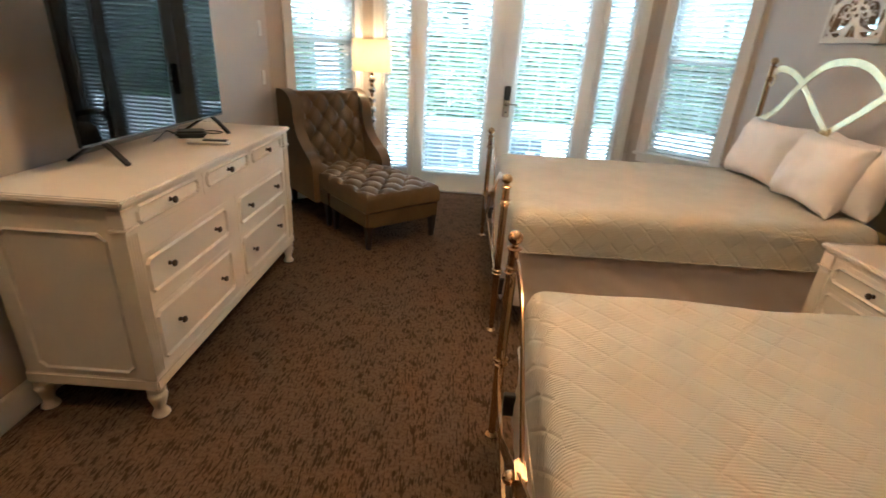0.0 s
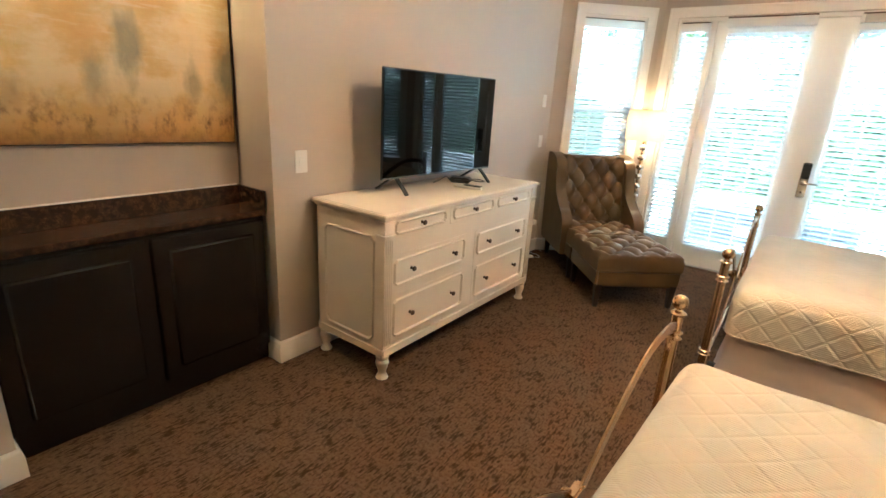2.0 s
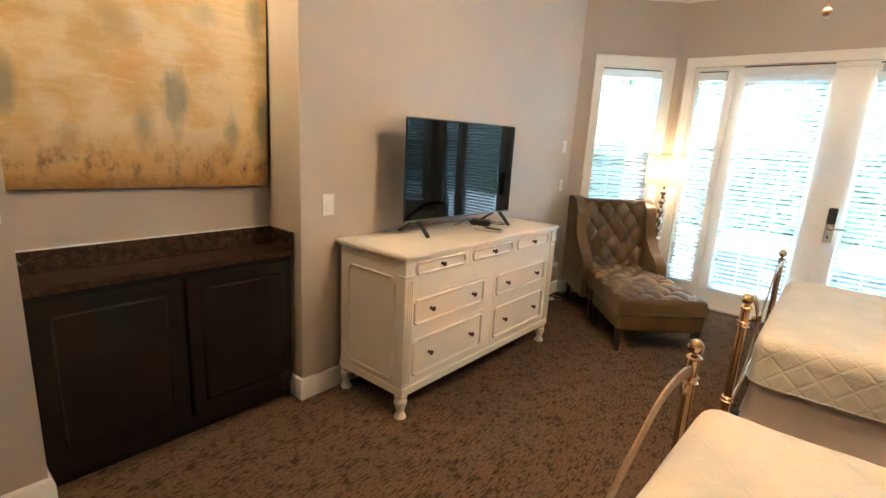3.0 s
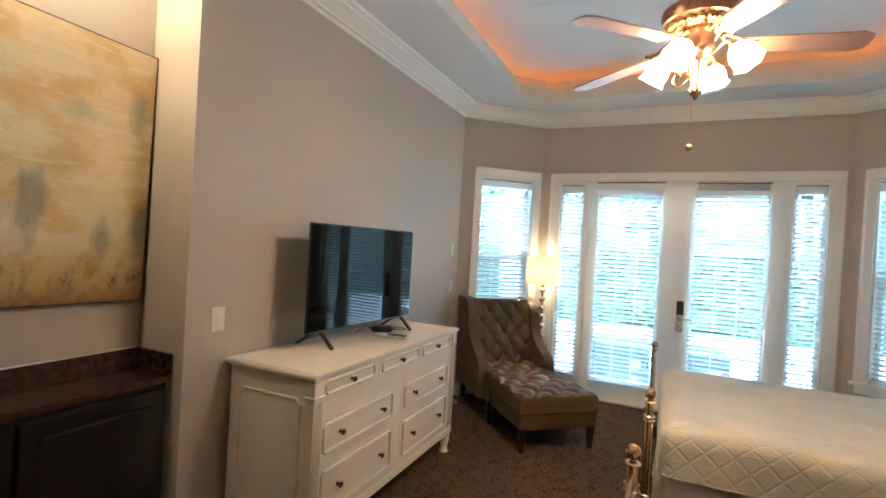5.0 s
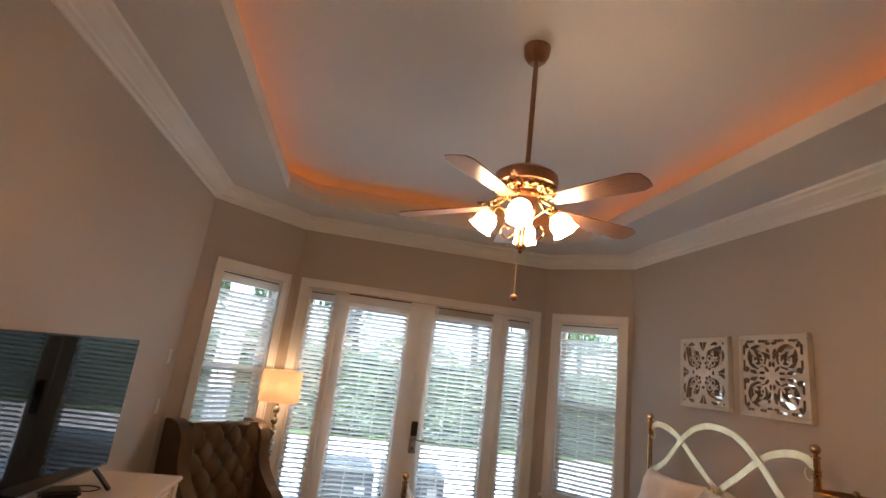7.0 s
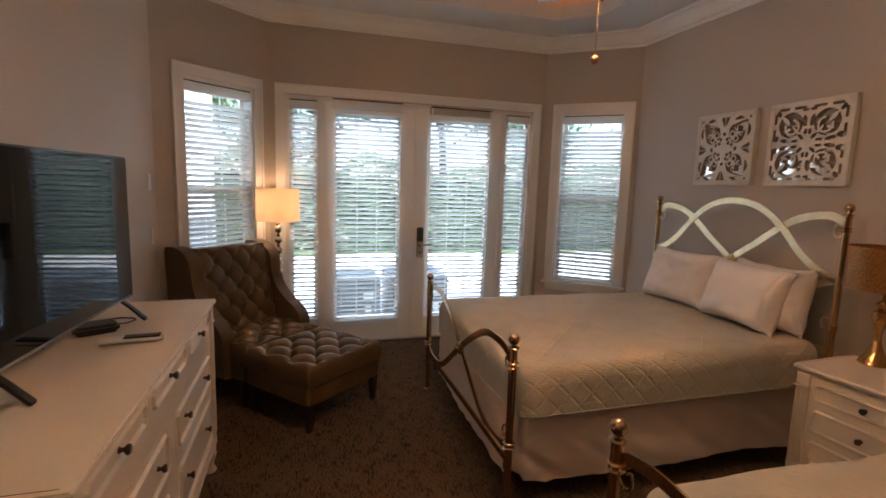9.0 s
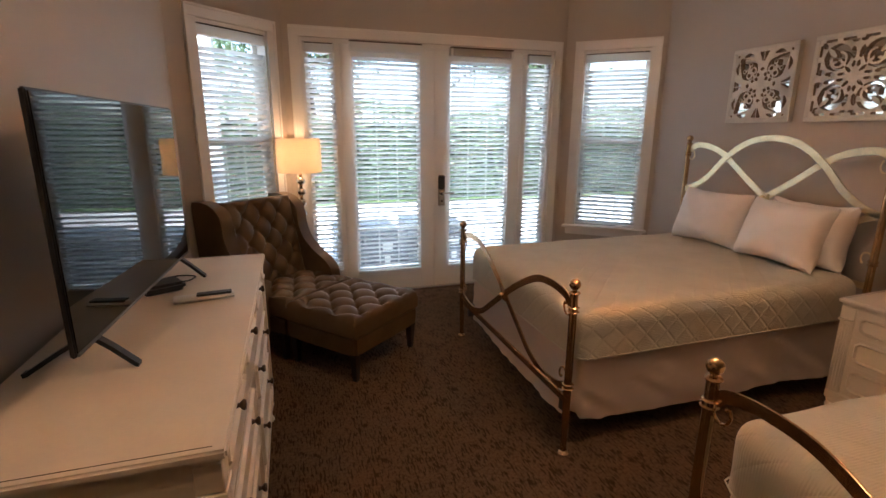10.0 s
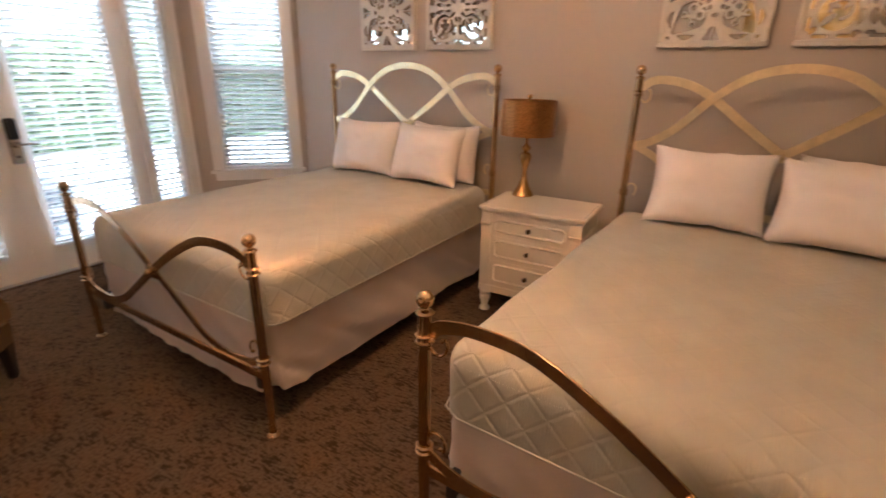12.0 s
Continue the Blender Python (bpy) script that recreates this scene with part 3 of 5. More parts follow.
glazed_leaf("sidelight_1", 0.1505, 0.4245, 0.023, 2.399, 0.012, 0.22, 0.06, 1, 5, 0.03, 0.075, "narrow glazed sidelight beside the french doors", "sidelight")
glazed_leaf("sidelight_2", 2.3555, 2.6315, 0.023, 2.399, 0.012, 0.22, 0.06, 1, 5, 0.03, 0.075, "narrow glazed sidelight beside the french doors", "sidelight")
door_a = glazed_leaf("door_1", 0.472, 1.384, 0.026, 2.397, 0.10, 0.22, 0.10, 3, 5, 0.012, 0.057, "white french door with a full glass light", "door", 0.158)
door_b = glazed_leaf("door_2", 1.390, 2.310, 0.026, 2.397, 0.125, 0.22, 0.10, 3, 5, 0.012, 0.057, "white french door with a keypad lock", "door")
part("astragal", block(1.365, 1.405, -0.004, 0.0115, 0.03, 2.395, 0.004), door_paint, door_a)
lock = part("lock_plate", block(1.410, 1.478, -0.016, 0.0115, 0.885, 1.20, 0.006), chrome, door_b, "brushed metal electronic lock")
part("keypad", block(1.412, 1.476, -0.032, -0.0155, 1.055, 1.197, 0.008), black_plastic, lock, "black keypad cover")
lever = lathe([(0.0, 0), (0.022, 0), (0.022, 0.012), (0.012, 0.016), (0.010, 0.045), (0.0, 0.045)], 14)
bmesh.ops.rotate(lever, verts=lever.verts[:], matrix=Matrix.Rotation(radians(90), 3, "X"))
bmesh.ops.translate(lever, verts=lever.verts[:], vec=(1.444, -0.016, 1.02))
tube([(1.444, -0.055, 1.02), (1.50, -0.056, 1.02), (1.56, -0.05, 1.016)], 0.009, 8, bm=lever)
part("lever_handle", lever, chrome, lock, "metal lever handle")
part("thumb_turn", block(1.436, 1.452, -0.024, -0.0155, 0.925, 0.945, 0.003), knob_metal, lock)

blind(M_N, 0.162, 0.412, 0.255, 2.385, 0.008, -36)
blind(M_N, 2.367, 2.62, 0.255, 2.385, 0.008, -36)
blind(M_N, 0.578, 1.212, 0.235, 2.412, -0.032, -32, 0.024)
blind(M_N, 1.53, 2.165, 0.235, 2.405, -0.032, -32, 0.012, True)

# ---- outside ----
ground_bm = bmesh.new()
ring = [ground_bm.verts.new((1.4 + 900 * math.cos(a * math.pi / 16), 5.5 + 900 * math.sin(a * math.pi / 16), -0.20)) for a in range(32)]
ground_bm.faces.new(ring)
setting("ground", ground_bm, grass_mat, "green lawn reaching into the distance", "lawn")
setting("pavement", block(-9, 12, 5.60, 12.6, -0.30, -0.14, 0.02), concrete, "pale sunlit concrete patio outside the doors", "patio")


def leaf_material(name, a, b):
    k = Nodes(name)
    info = k.n.new("ShaderNodeNewGeometry")
    k.set(Base_Color=k.ramp(info.outputs["Random Per Island"], [(0.1, a), (0.9, b)]), Roughness=0.5, Subsurface_Weight=0.0)
    tr = k.n.new("ShaderNodeBsdfTranslucent")
    tr.inputs[0].default_value = (*[min(1, c * 1.6) for c in b], 1)
    mixer = k.n.new("ShaderNodeMixShader")
    mixer.inputs[0].default_value = 0.35
    k.link(k.b.outputs[0], mixer.inputs[1])
    k.link(tr.outputs[0], mixer.inputs[2])
    k.link(mixer.outputs[0], k.n["Material Output"].inputs[0])
    return k.mat


hedge_leaf = leaf_material("hedge_leaf", (0.10, 0.145, 0.08), (0.19, 0.25, 0.14))
tree_leaf = leaf_material("tree_leaf", (0.09, 0.135, 0.075), (0.18, 0.235, 0.13))


def leaves(name, spots, size, material, parent):
    """Folded leaf blades, one small island each."""
    rng = np.random.default_rng(len(spots))
    n = len(spots)
    spots = np.asarray(spots)
    d = rng.normal(size=(n, 3))
    d /= np.linalg.norm(d, axis=1)[:, None]
    e = np.cross(d, rng.normal(size=(n, 3)))
    e /= np.linalg.norm(e, axis=1)[:, None]
    s = size * rng.uniform(0.6, 1.3, (n, 1))
    pts = np.stack([spots - d * s, spots + e * s * 0.42, spots + d * s, spots - e * s * 0.42], 1).reshape(-1, 3)
    me = bpy.data.meshes.new(name)
    me.from_pydata(pts.tolist(), [], [(4 * i, 4 * i + 1, 4 * i + 2, 4 * i + 3) for i in range(n)])
    me.materials.append(material)
    ob = new(name, me)
    ob.parent = parent
    return ob


def hedge(name, x0, x1, y0, y1, height, count, label):
    th = thing(name, label, "hedge", pose((x0 + x1) / 2, (y0 + y1) / 2, -0.2))
    w, d = (x1 - x0) / 2, (y1 - y0) / 2
    # dark backing block; shade between the inner leaves is put into its colour
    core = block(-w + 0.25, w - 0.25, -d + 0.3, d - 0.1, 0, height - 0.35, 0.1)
    part("inner_shade_block", core, hedge_shade_core, th)
    rng = np.random.default_rng(7)
    face = rng.random(count) < 0.75
    x = rng.uniform(-w, w, count)
    bulge = 0.22 * np.sin(x * 2.3) + 0.15 * np.sin(x * 5.1 + 1)
    top = height + 0.25 * np.sin(x * 1.7) + 0.15 * np.sin(x * 4.3)
    z = np.where(face, rng.uniform(0.02, 1, count) * top, top - np.abs(rng.normal(0, 0.12, count)))
    y = np.where(face, -d + 0.15 + bulge * np.sin(z * 3) * 0.7 + np.abs(rng.normal(0, 0.16, count)), rng.uniform(-d, d, count))
    crown = leaves("foliage", np.stack([x, y, z], 1), 0.10, hedge_leaf, th)
    tagged(crown, "", "", "", "stuff")
    return th


hedge("hedge", -13, 16, 13.2, 15.2, 2.35, 22000, "tall clipped green hedge behind the patio")


def tree(place, height, spread, seed, label):
    th = thing("tree", label, "tree", pose(*place), "trees behind the hedge")
    rng = np.random.default_rng(seed)
    trunk = tube(smooth_path([(0, 0, 0), (0.1, 0.05, height * 0.3), (-0.05, 0.1, height * 0.6), (0.1, 0, height * 0.85)], 5), 0.16, 8, (1, 0, 0))
    for v in trunk.verts:
        f = 1 - 0.75 * v.co.z / height
        v.co.x *= f + 0.15
        v.co.y *= f + 0.15
    spots = []
    for k in range(12):
        a, z = k * 2.4 + rng.uniform(-0.3, 0.3), height * rng.uniform(0.35, 0.8)
        end = Vector((math.cos(a) * spread * rng.uniform(0.5, 1), math.sin(a) * spread * rng.uniform(0.5, 1), z + height * rng.uniform(0.05, 0.25)))
        tube([Vector((0, 0, z)), end * 0.5 + Vector((0, 0, z * 0.5)), end], 0.045, 5, (0.3, 0.2, 0.9), trunk)
        c = np.array(end) + rng.normal(0, 1, (620, 3)) * np.array([0.30, 0.30, 0.2]) * spread
        spots.append(c)
    part("trunk", trunk, bark, th)
    leaves("crown", np.concatenate(spots), 0.13, tree_leaf, th)
    return th


tree((-4.5, 18.5, -0.2), 8.0, 2.4, 3, "broad leafy tree rising behind the hedge")
tree((0.8, 19.5, -0.2), 7.0, 2.2, 4, "leafy tree rising behind the hedge")
tree((5.2, 18.0, -0.2), 8.5, 2.5, 5, "tall leafy tree rising behind the hedge")
tree((10.5, 20.0, -0.2), 7.5, 2.4, 6, "leafy tree rising behind the hedge")
tree((-10.0, 19.0, -0.2), 8.5, 2.5, 8, "broad leafy tree rising behind the hedge")

# ---- lamps that are lit ----
SHADE_AZ = (-24, 66, 156, 246)


# ---- west side: niche, bar cabinet, painting ----
def bar_cabinet():
    y0, y1, xb, xf = NICHE_S + 0.004, NICHE_N - 0.004, X_NICHE + 0.004, -0.905
    th = thing("bar_cabinet", "espresso painted built-in base cabinet with two doors", "cabinet", pose(0, 0, 0))
    part("body", block(xb, xf, y0, y1, 0.004, 0.898, 0.003), cabinet_black, th)
    w = (y1 - y0 - 0.05) / 2
    for k in range(2):
        a = y0 + 0.012 + k * (w + 0.026)
        b = a + w
        door = part("door", block(xf + 0.0005, xf + 0.021, a, b, 0.105, 0.868, 0.004), cabinet_black, th)
        part("raised_panel", block(xf + 0.006, xf + 0.034, a + 0.066, b - 0.066, 0.172, 0.804, 0.0125, 1), cabinet_black, door)
    top = thing("bar_counter", "polished dark brown granite counter with a low backsplash", "counter", pose(0, 0, 0))
    part("slab", block(xb, -0.868, y0, y1, 0.8985, 0.93, 0.005), granite, top)
    part("backsplash", block(xb, xb + 0.02, y0 + 0.0205, y1 - 0.0205, 0.9305, 1.035, 0.002), granite, top)
    part("side_splash", block(xb, -0.868, y1 - 0.02, y1, 0.9305, 1.035, 0.002), granite, top)
    part("side_splash", block(xb, -0.868, y0, y0 + 0.02, 0.9305, 1.035, 0.002), granite, top)
    caulk = bmesh.new()
    box(caulk, xb - 0.002, xb + 0.012, y0 + 0.02, y1 - 0.02, 1.0352, 1.040)
    part("caulk_line", caulk, trim_paint, top)


bar_cabinet()

painting = thing("painting", "large abstract canvas in ochre, gold and grey-green", "painting", pose(X_NICHE + 0.004, 0, 1.308, -1.2, 0, 0))
part("canvas", block(0.0, 0.034, NICHE_S + 0.03, NICHE_N - 0.03, 0.0, 1.21, 0.004), canvas_paint, painting)
edge = bmesh.new()
for q in ((NICHE_S + 0.024, NICHE_S + 0.0295, -0.005, 1.215), (NICHE_N - 0.0295, NICHE_N - 0.024, -0.005, 1.215)):
    box(edge, 0.0, 0.030, q[0], q[1], q[2], q[3])
box(edge, 0.0, 0.030, NICHE_S + 0.0295, NICHE_N - 0.0295, -0.005, -0.0005)
box(edge, 0.0, 0.030, NICHE_S + 0.0295, NICHE_N - 0.0295, 1.2105, 1.215)
part("edge_strip", edge, dark_wood, painting, "dark wooden edge strip")

can = thing("recessed_downlight", "white recessed downlight in the ceiling over the bar niche", "light", pose(-0.93, 0.86, SOFFIT))
part("trim_ring", lathe([(0.05, -0.001), (0.075, -0.001), (0.075, -0.008), (0.05, -0.012), (0.045, -0.004)], 24), trim_paint, can)
part("lens", lathe([(0.0, -0.004), (0.045, -0.004), (0.045, -0.002), (0.0, -0.002)], 20), glow("warm_lens", (1.0, 0.75, 0.45), 12.0), can, "glowing warm lens")
bulb("downlight_bulb", (-0.93, 0.86, SOFFIT - 0.06), NICHE_W, WARM, 0.05)


# ---- wall plates ----
def wall_plate(x, y, z, h, w, face, label, rocker=True):
    th = thing("light_switch" if rocker else "wall_outlet", label, "light switch" if rocker else "outlet", pose(x, y, z))
    part("plate", block(0.0005 * face, 0.006 * face, -w / 2, w / 2, -h / 2, h / 2, 0.002) if face > 0 else block(-0.006, -0.0005, -w / 2, w / 2, -h / 2, h / 2, 0.002), white_plastic, th)
    if rocker:
        part("rocker", block(0.0055, 0.009, -0.017, 0.017, -0.033, 0.033, 0.002), white_plastic, th)
    else:
        for dz in (-0.022, 0.022):
            part("socket", block(0.0055, 0.008, -0.015, 0.015, dz - 0.013, dz + 0.013, 0.002), white_plastic, th)


wall_plate(X_W, 1.645, 1.19, 0.125, 0.08, 1, "white rocker light switch on the greige wall")
wall_plate(X_W, 4.585, 1.598, 0.12, 0.075, 1, "white blank control plate beside the bay window")
wall_plate(X_W, 4.59, 1.20, 0.12, 0.075, 1, "white rocker light switch beside the bay window")
wall_plate(X_W, 4.62, 0.36, 0.12, 0.075, 1, "white wall outlet with a plugged-in cord", False)
wall_plate(X_W, 0.17, 1.28, 0.125, 0.08, 1, "white rocker light switch beside the bar niche")
adapter = thing("power_adapter", "white power adapter plugged into the wall outlet", "adapter", pose(X_W + 0.009, 4.62, 0.36))
part("body", block(0.0, 0.045, -0.022, 0.022, -0.04, 0.005, 0.006), white_plastic, adapter)
part("cord", tube(smooth_path([(0.04, 0, -0.035), (0.07, 0.0, -0.15), (0.05, 0.04, -0.30), (0.09, 0.10, -0.352), (0.05, 0.2, -0.354)], 6), 0.003, 6), white_plastic, adapter)
strip = thing("extension_block", "small white extension block lying on the carpet", "power strip", pose(-0.70, 4.42, 0.0, 0, 0, 30))
part("body", block(-0.05, 0.05, -0.02, 0.02, 0.001, 0.03, 0.006), white_plastic, strip)
part("cord", tube(smooth_path([(0.05, 0, 0.012), (0.12, 0.03, 0.004), (0.1, 0.12, 0.004), (0.0, 0.2, 0.004)], 6), 0.003, 6), white_plastic, strip)


# ---- painted case furniture ----
def notched(w, h, n):
    """Outline of a rectangle with stepped corners, centred."""
    a, b = w / 2, h / 2
    return [(-a + n, -b), (a - n, -b), (a - n * 0.55, -b + n * 0.55), (a, -b + n), (a, b - n), (a - n * 0.55, b - n * 0.55), (a - n, b), (-a + n, b), (-a + n * 0.55, b - n * 0.55), (-a, b - n), (-a, -b + n), (-a + n * 0.55, -b + n * 0.55)]


def moulding(cy, cz, w, h, n=0.026, wide=0.013, proud=0.009, x=0.0):
    """A raised bead frame on the plane x, facing +x; ends meet with stepped corners."""
    pts = notched(w, h, n)
    bm = bmesh.new()
    m = len(pts)
    inner, outer, mid = [], [], []
    for i, p in enumerate(pts):
        p0, p1 = Vector(pts[i - 1]), Vector(pts[(i + 1) % m])
        p = Vector(p)
        d0, d1 = (p - p0).normalized(), (p1 - p).normalized()
        k = Vector((-d0.y, d0.x)) + Vector((-d1.y, d1.x))
        k = k / max(k.length_squared, 0.4) * 2
        for ring, off, px in ((inner, wide, 0.0), (mid, wide * 0.5, proud), (outer, 0.0, 0.0)):
            q = p + k * off
            ring.append(bm.verts.new((x + px, cy + q.x, cz + q.y)))
    for a, b in ((outer, mid), (mid, inner)):
        for i in range(m):
            j = (i + 1) % m
            bm.faces.new((a[i], a[j], b[j], b[i]))
    return bm


def turned(bm, axis, place):
    """Turns a shape made about z so that it points along +x, then moves it."""
    bmesh.ops.rotate(bm, verts=bm.verts[:], matrix=Matrix.Rotation(radians(90), 3, axis))
    bmesh.ops.translate(bm, verts=bm.verts[:], vec=place)
    return bm


KNOB = [(0.0, 0.0), (0.011, 0.0), (0.008, 0.004), (0.006, 0.012), (0.013, 0.018), (0.016, 0.023), (0.013, 0.029), (0.0, 0.031)]
LEG = [(0.0, 0.001), (0.034, 0.001), (0.037, 0.007), (0.033, 0.016), (0.023, 0.034), (0.024, 0.050), (0.034, 0.082), (0.040, 0.104), (0.036, 0.118), (0.028, 0.125), (0.038, 0.132), (0.038, 0.150), (0.0, 0.150)]


def case_furniture(name, label, category, m, depth, width, height, rows, flute=True):
    """A painted chest on turned legs; rows: (bottom, top, [(from, to, knobs)]). Front faces +x, origin at the middle of the floor."""
    th = thing(name, label, category, m)
    dx, dy = depth / 2, width / 2
    part("top", block(-dx, dx, -dy, dy, height - 0.024, height, 0.006, 3), dresser_top_paint, th)
    for sy in (-1, 1):
        part("inlay_line", block(-dx + 0.02, dx - 0.03, sy * (dy - 0.022) - 0.0012, sy * (dy - 0.022) + 0.0012, height - 0.001, height + 0.0006), bark, th, "thin brown worn groove")
    bx, by = dx - 0.024, dy - 0.024
    part("top_moulding", block(-bx - 0.008, bx + 0.010, -by - 0.010, by + 0.010, height - 0.038, height - 0.0245, 0.004), dresser_paint, th)
    part("body", block(-bx, bx, -by, by, 0.150, height - 0.0385, 0.003), dresser_paint, th)
    base = bmesh.new()
    box(base, -bx - 0.004, bx + 0.009, -by - 0.008, by + 0.008, 0.150, 0.205)
    part("plinth_moulding", bevel(base, 0.006, 2), dresser_paint, th)
    post_w = 0.062
    for sy in (-1, 1):
        y0, y1 = (-by - 0.006, -by + post_w) if sy < 0 else (by - post_w, by + 0.006)
        col = bmesh.new()
        box(col, bx - 0.05, bx + 0.007, y0, y1, 0.2055, height - 0.125)
        box(col, bx - 0.05, bx + 0.010, y0 - 0.002, y1 + 0.002, height - 0.112, height - 0.039)
        box(col, bx - 0.05, bx + 0.016, y0 - 0.008, y1 + 0.008, height - 0.1245, height - 0.1125)
        pil = part("pilaster", bevel(col, 0.003, 1), dresser_paint, th)
        if flute:
            for k in range(4):
                c = y0 + 0.012 + k * (y1 - y0 - 0.024) / 3
                part("flute", block(bx + 0.0065, bx + 0.012, c - 0.0042, c + 0.0042, 0.225, height - 0.14, 0.003, 1), dresser_paint, pil)
        for sx in (-1, 1):
            part("leg", lathe(LEG, 16, (sx * (bx - 0.03), sy * (by - 0.03), 0)), dresser_paint, th)
    for sy in (-1, 1):
        side = moulding(0, 0, depth - 0.19, height - 0.36, 0.03, 0.014, 0.009)
        bmesh.ops.rotate(side, verts=side.verts[:], matrix=Matrix.Rotation(radians(90 * sy), 3, "Z"))
        bmesh.ops.translate(side, verts=side.verts[:], vec=(0.0, sy * by, (height + 0.10) / 2))
        part("side_moulding", side, dresser_paint, th)
    for z0, z1, cells in rows:
        for a, b, knobs in cells:
            drawer = part("drawer", block(bx + 0.0004, bx + 0.0022, a - 0.022, b + 0.022, z0 - 0.022, z1 + 0.022, 0.0008, 1), dresser_paint, th)
            part("drawer_moulding", moulding((a + b) / 2, (z0 + z1) / 2, b - a, z1 - z0, 0.020, 0.017, 0.011, bx + 0.0021), dresser_paint, drawer)
            for c in knobs:
                part("knob", turned(lathe(KNOB, 12), "Y", (bx + 0.002, c, (z0 + z1) / 2)), knob_metal, drawer, "dark bronze round knob")
    return th


DRESSER = (-0.484, 2.557)
top_row = [(-0.772, -0.320, (-0.545,)), (-0.252, 0.217, (-0.018,)), (0.270, 0.730, (0.500,))]
pairs = [(-0.772, -0.100, (-0.623, -0.220)), (0.042, 0.714, (0.180, 0.583))]
case_furniture("dresser", "cream painted dresser with seven drawers and turned feet", "dresser", pose(*DRESSER, 0), 0.602, 1.735, 0.985,
               [(0.860, 0.940, top_row), (0.565, 0.722, pairs), (0.252, 0.486, pairs)])
case_furniture("nightstand", "cream painted three-drawer nightstand between the beds", "nightstand", pose(3.095, 2.135, 0, 0, 0, 183), 0.48, 0.69, 0.75,
               [(0.578, 0.672, [(-0.235, 0.235, (0.0,))]), (0.408, 0.532, [(-0.235, 0.235, (0.0,))]), (0.233, 0.362, [(-0.235, 0.235, (0.0,))])])

# ---- television and small things on the dresser ----
tv = thing("television", "black flat-screen television switched off on the dresser", "television", pose(-0.549, 2.592, 0.985, 0, 0, -2.9))
part("housing", block(0.007, 0.022, -0.556, 0.556, 0.094, 0.740, 0.004), black_plastic, tv)
part("rear_cover", block(-0.040, 0.0068, -0.40, 0.40, 0.100, 0.470, 0.016, 3), black_plastic, tv, "bulged black rear cover")
part("screen", block(0.0215, 0.0245, -0.549, 0.549, 0.106, 0.733), screen_black, tv, "glossy black screen", False)
part("chin", block(0.0222, 0.0262, -0.549, 0.549, 0.0955, 0.1045, 0.001), machine_grey, tv, "thin dark grey lower bezel")
for y in (-0.42, 0.45):
    for x in (-0.17, 0.11):
        part("foot", sweep([Vector((0.0, y, 0.105)), Vector((x * 0.45, y, 0.062)), Vector((x * 0.95, y, 0.007)), Vector((x, y, 0.006))], flat(0.026, 0.012), (0.0, 0.0, 1.0)), black_plastic, tv)

stb = thing("set_top_box", "small black streaming box on the dresser", "set-top box", pose(-0.56, 2.87, 0.985, 0, 0, 28))
part("case", block(-0.08, 0.08, -0.06, 0.06, 0.004, 0.040, 0.012, 3), black_plastic, stb)
part("base", block(-0.06, 0.06, -0.042, 0.042, 0.0005, 0.0045), black_plastic, stb)
part("cable", tube(smooth_path([(-0.07, 0.02, 0.015), (-0.12, 0.04, 0.03), (-0.14, 0.10, 0.012), (-0.16, 0.0, 0.004), (-0.18, -0.12, 0.004)], 6), 0.003, 6), black_plastic, stb)
part("cable", tube(smooth_path([(0.076, 0.03, 0.018), (0.12, 0.05, 0.008), (0.17, 0.11, 0.004), (0.12, 0.17, 0.004), (0.02, 0.16, 0.004), (-0.06, 0.10, 0.006), (-0.10, 0.04, 0.015)], 6), 0.003, 6), black_plastic, stb)


def remote(name, label, m, body_mat):
    th = thing(name, label, "remote control", m)
    bm = bmesh.new()
    rows = []
    for k in range(13):
        u = k / 12
        y = -0.095 + 0.19 * u
        w = 0.021 + 0.004 * math.cos(u * 6.0) - 0.006 * (abs(u - 0.5) * 2) ** 4
        rows.append([bm.verts.new((w * math.cos(a), y, 0.012 + 0.011 * math.sin(a) * (0.8 + 0.3 * u))) for a in [2 * math.pi * i / 12 for i in range(12)]])
    for a, b in zip(rows, rows[1:]):
        for i in range(12):
            j = (i + 1) % 12
            bm.faces.new((a[i], a[j], b[j], b[i]))
    bm.faces.new(rows[0][::-1])
    bm.faces.new(rows[-1])
    part("shell", bm, body_mat, th)
    part("button_panel", block(-0.016, 0.016, -0.088, 0.025, 0.0185, 0.0245, 0.002), black_plastic, th, "black button panel")
    for i in range(3):
        for j in range(4):
            part("button", block(-0.012 + i * 0.009, -0.007 + i * 0.009, -0.078 + j * 0.026, -0.072 + j * 0.026, 0.0243, 0.0255), machine_grey, th)
    return th


remote("remote_control", "curved white and black remote control on the dresser", pose(-0.372, 2.70, 0.985, 0, 0, 97) @ Matrix.Diagonal((1.25, 1.12, 1.2, 1)), white_plastic)


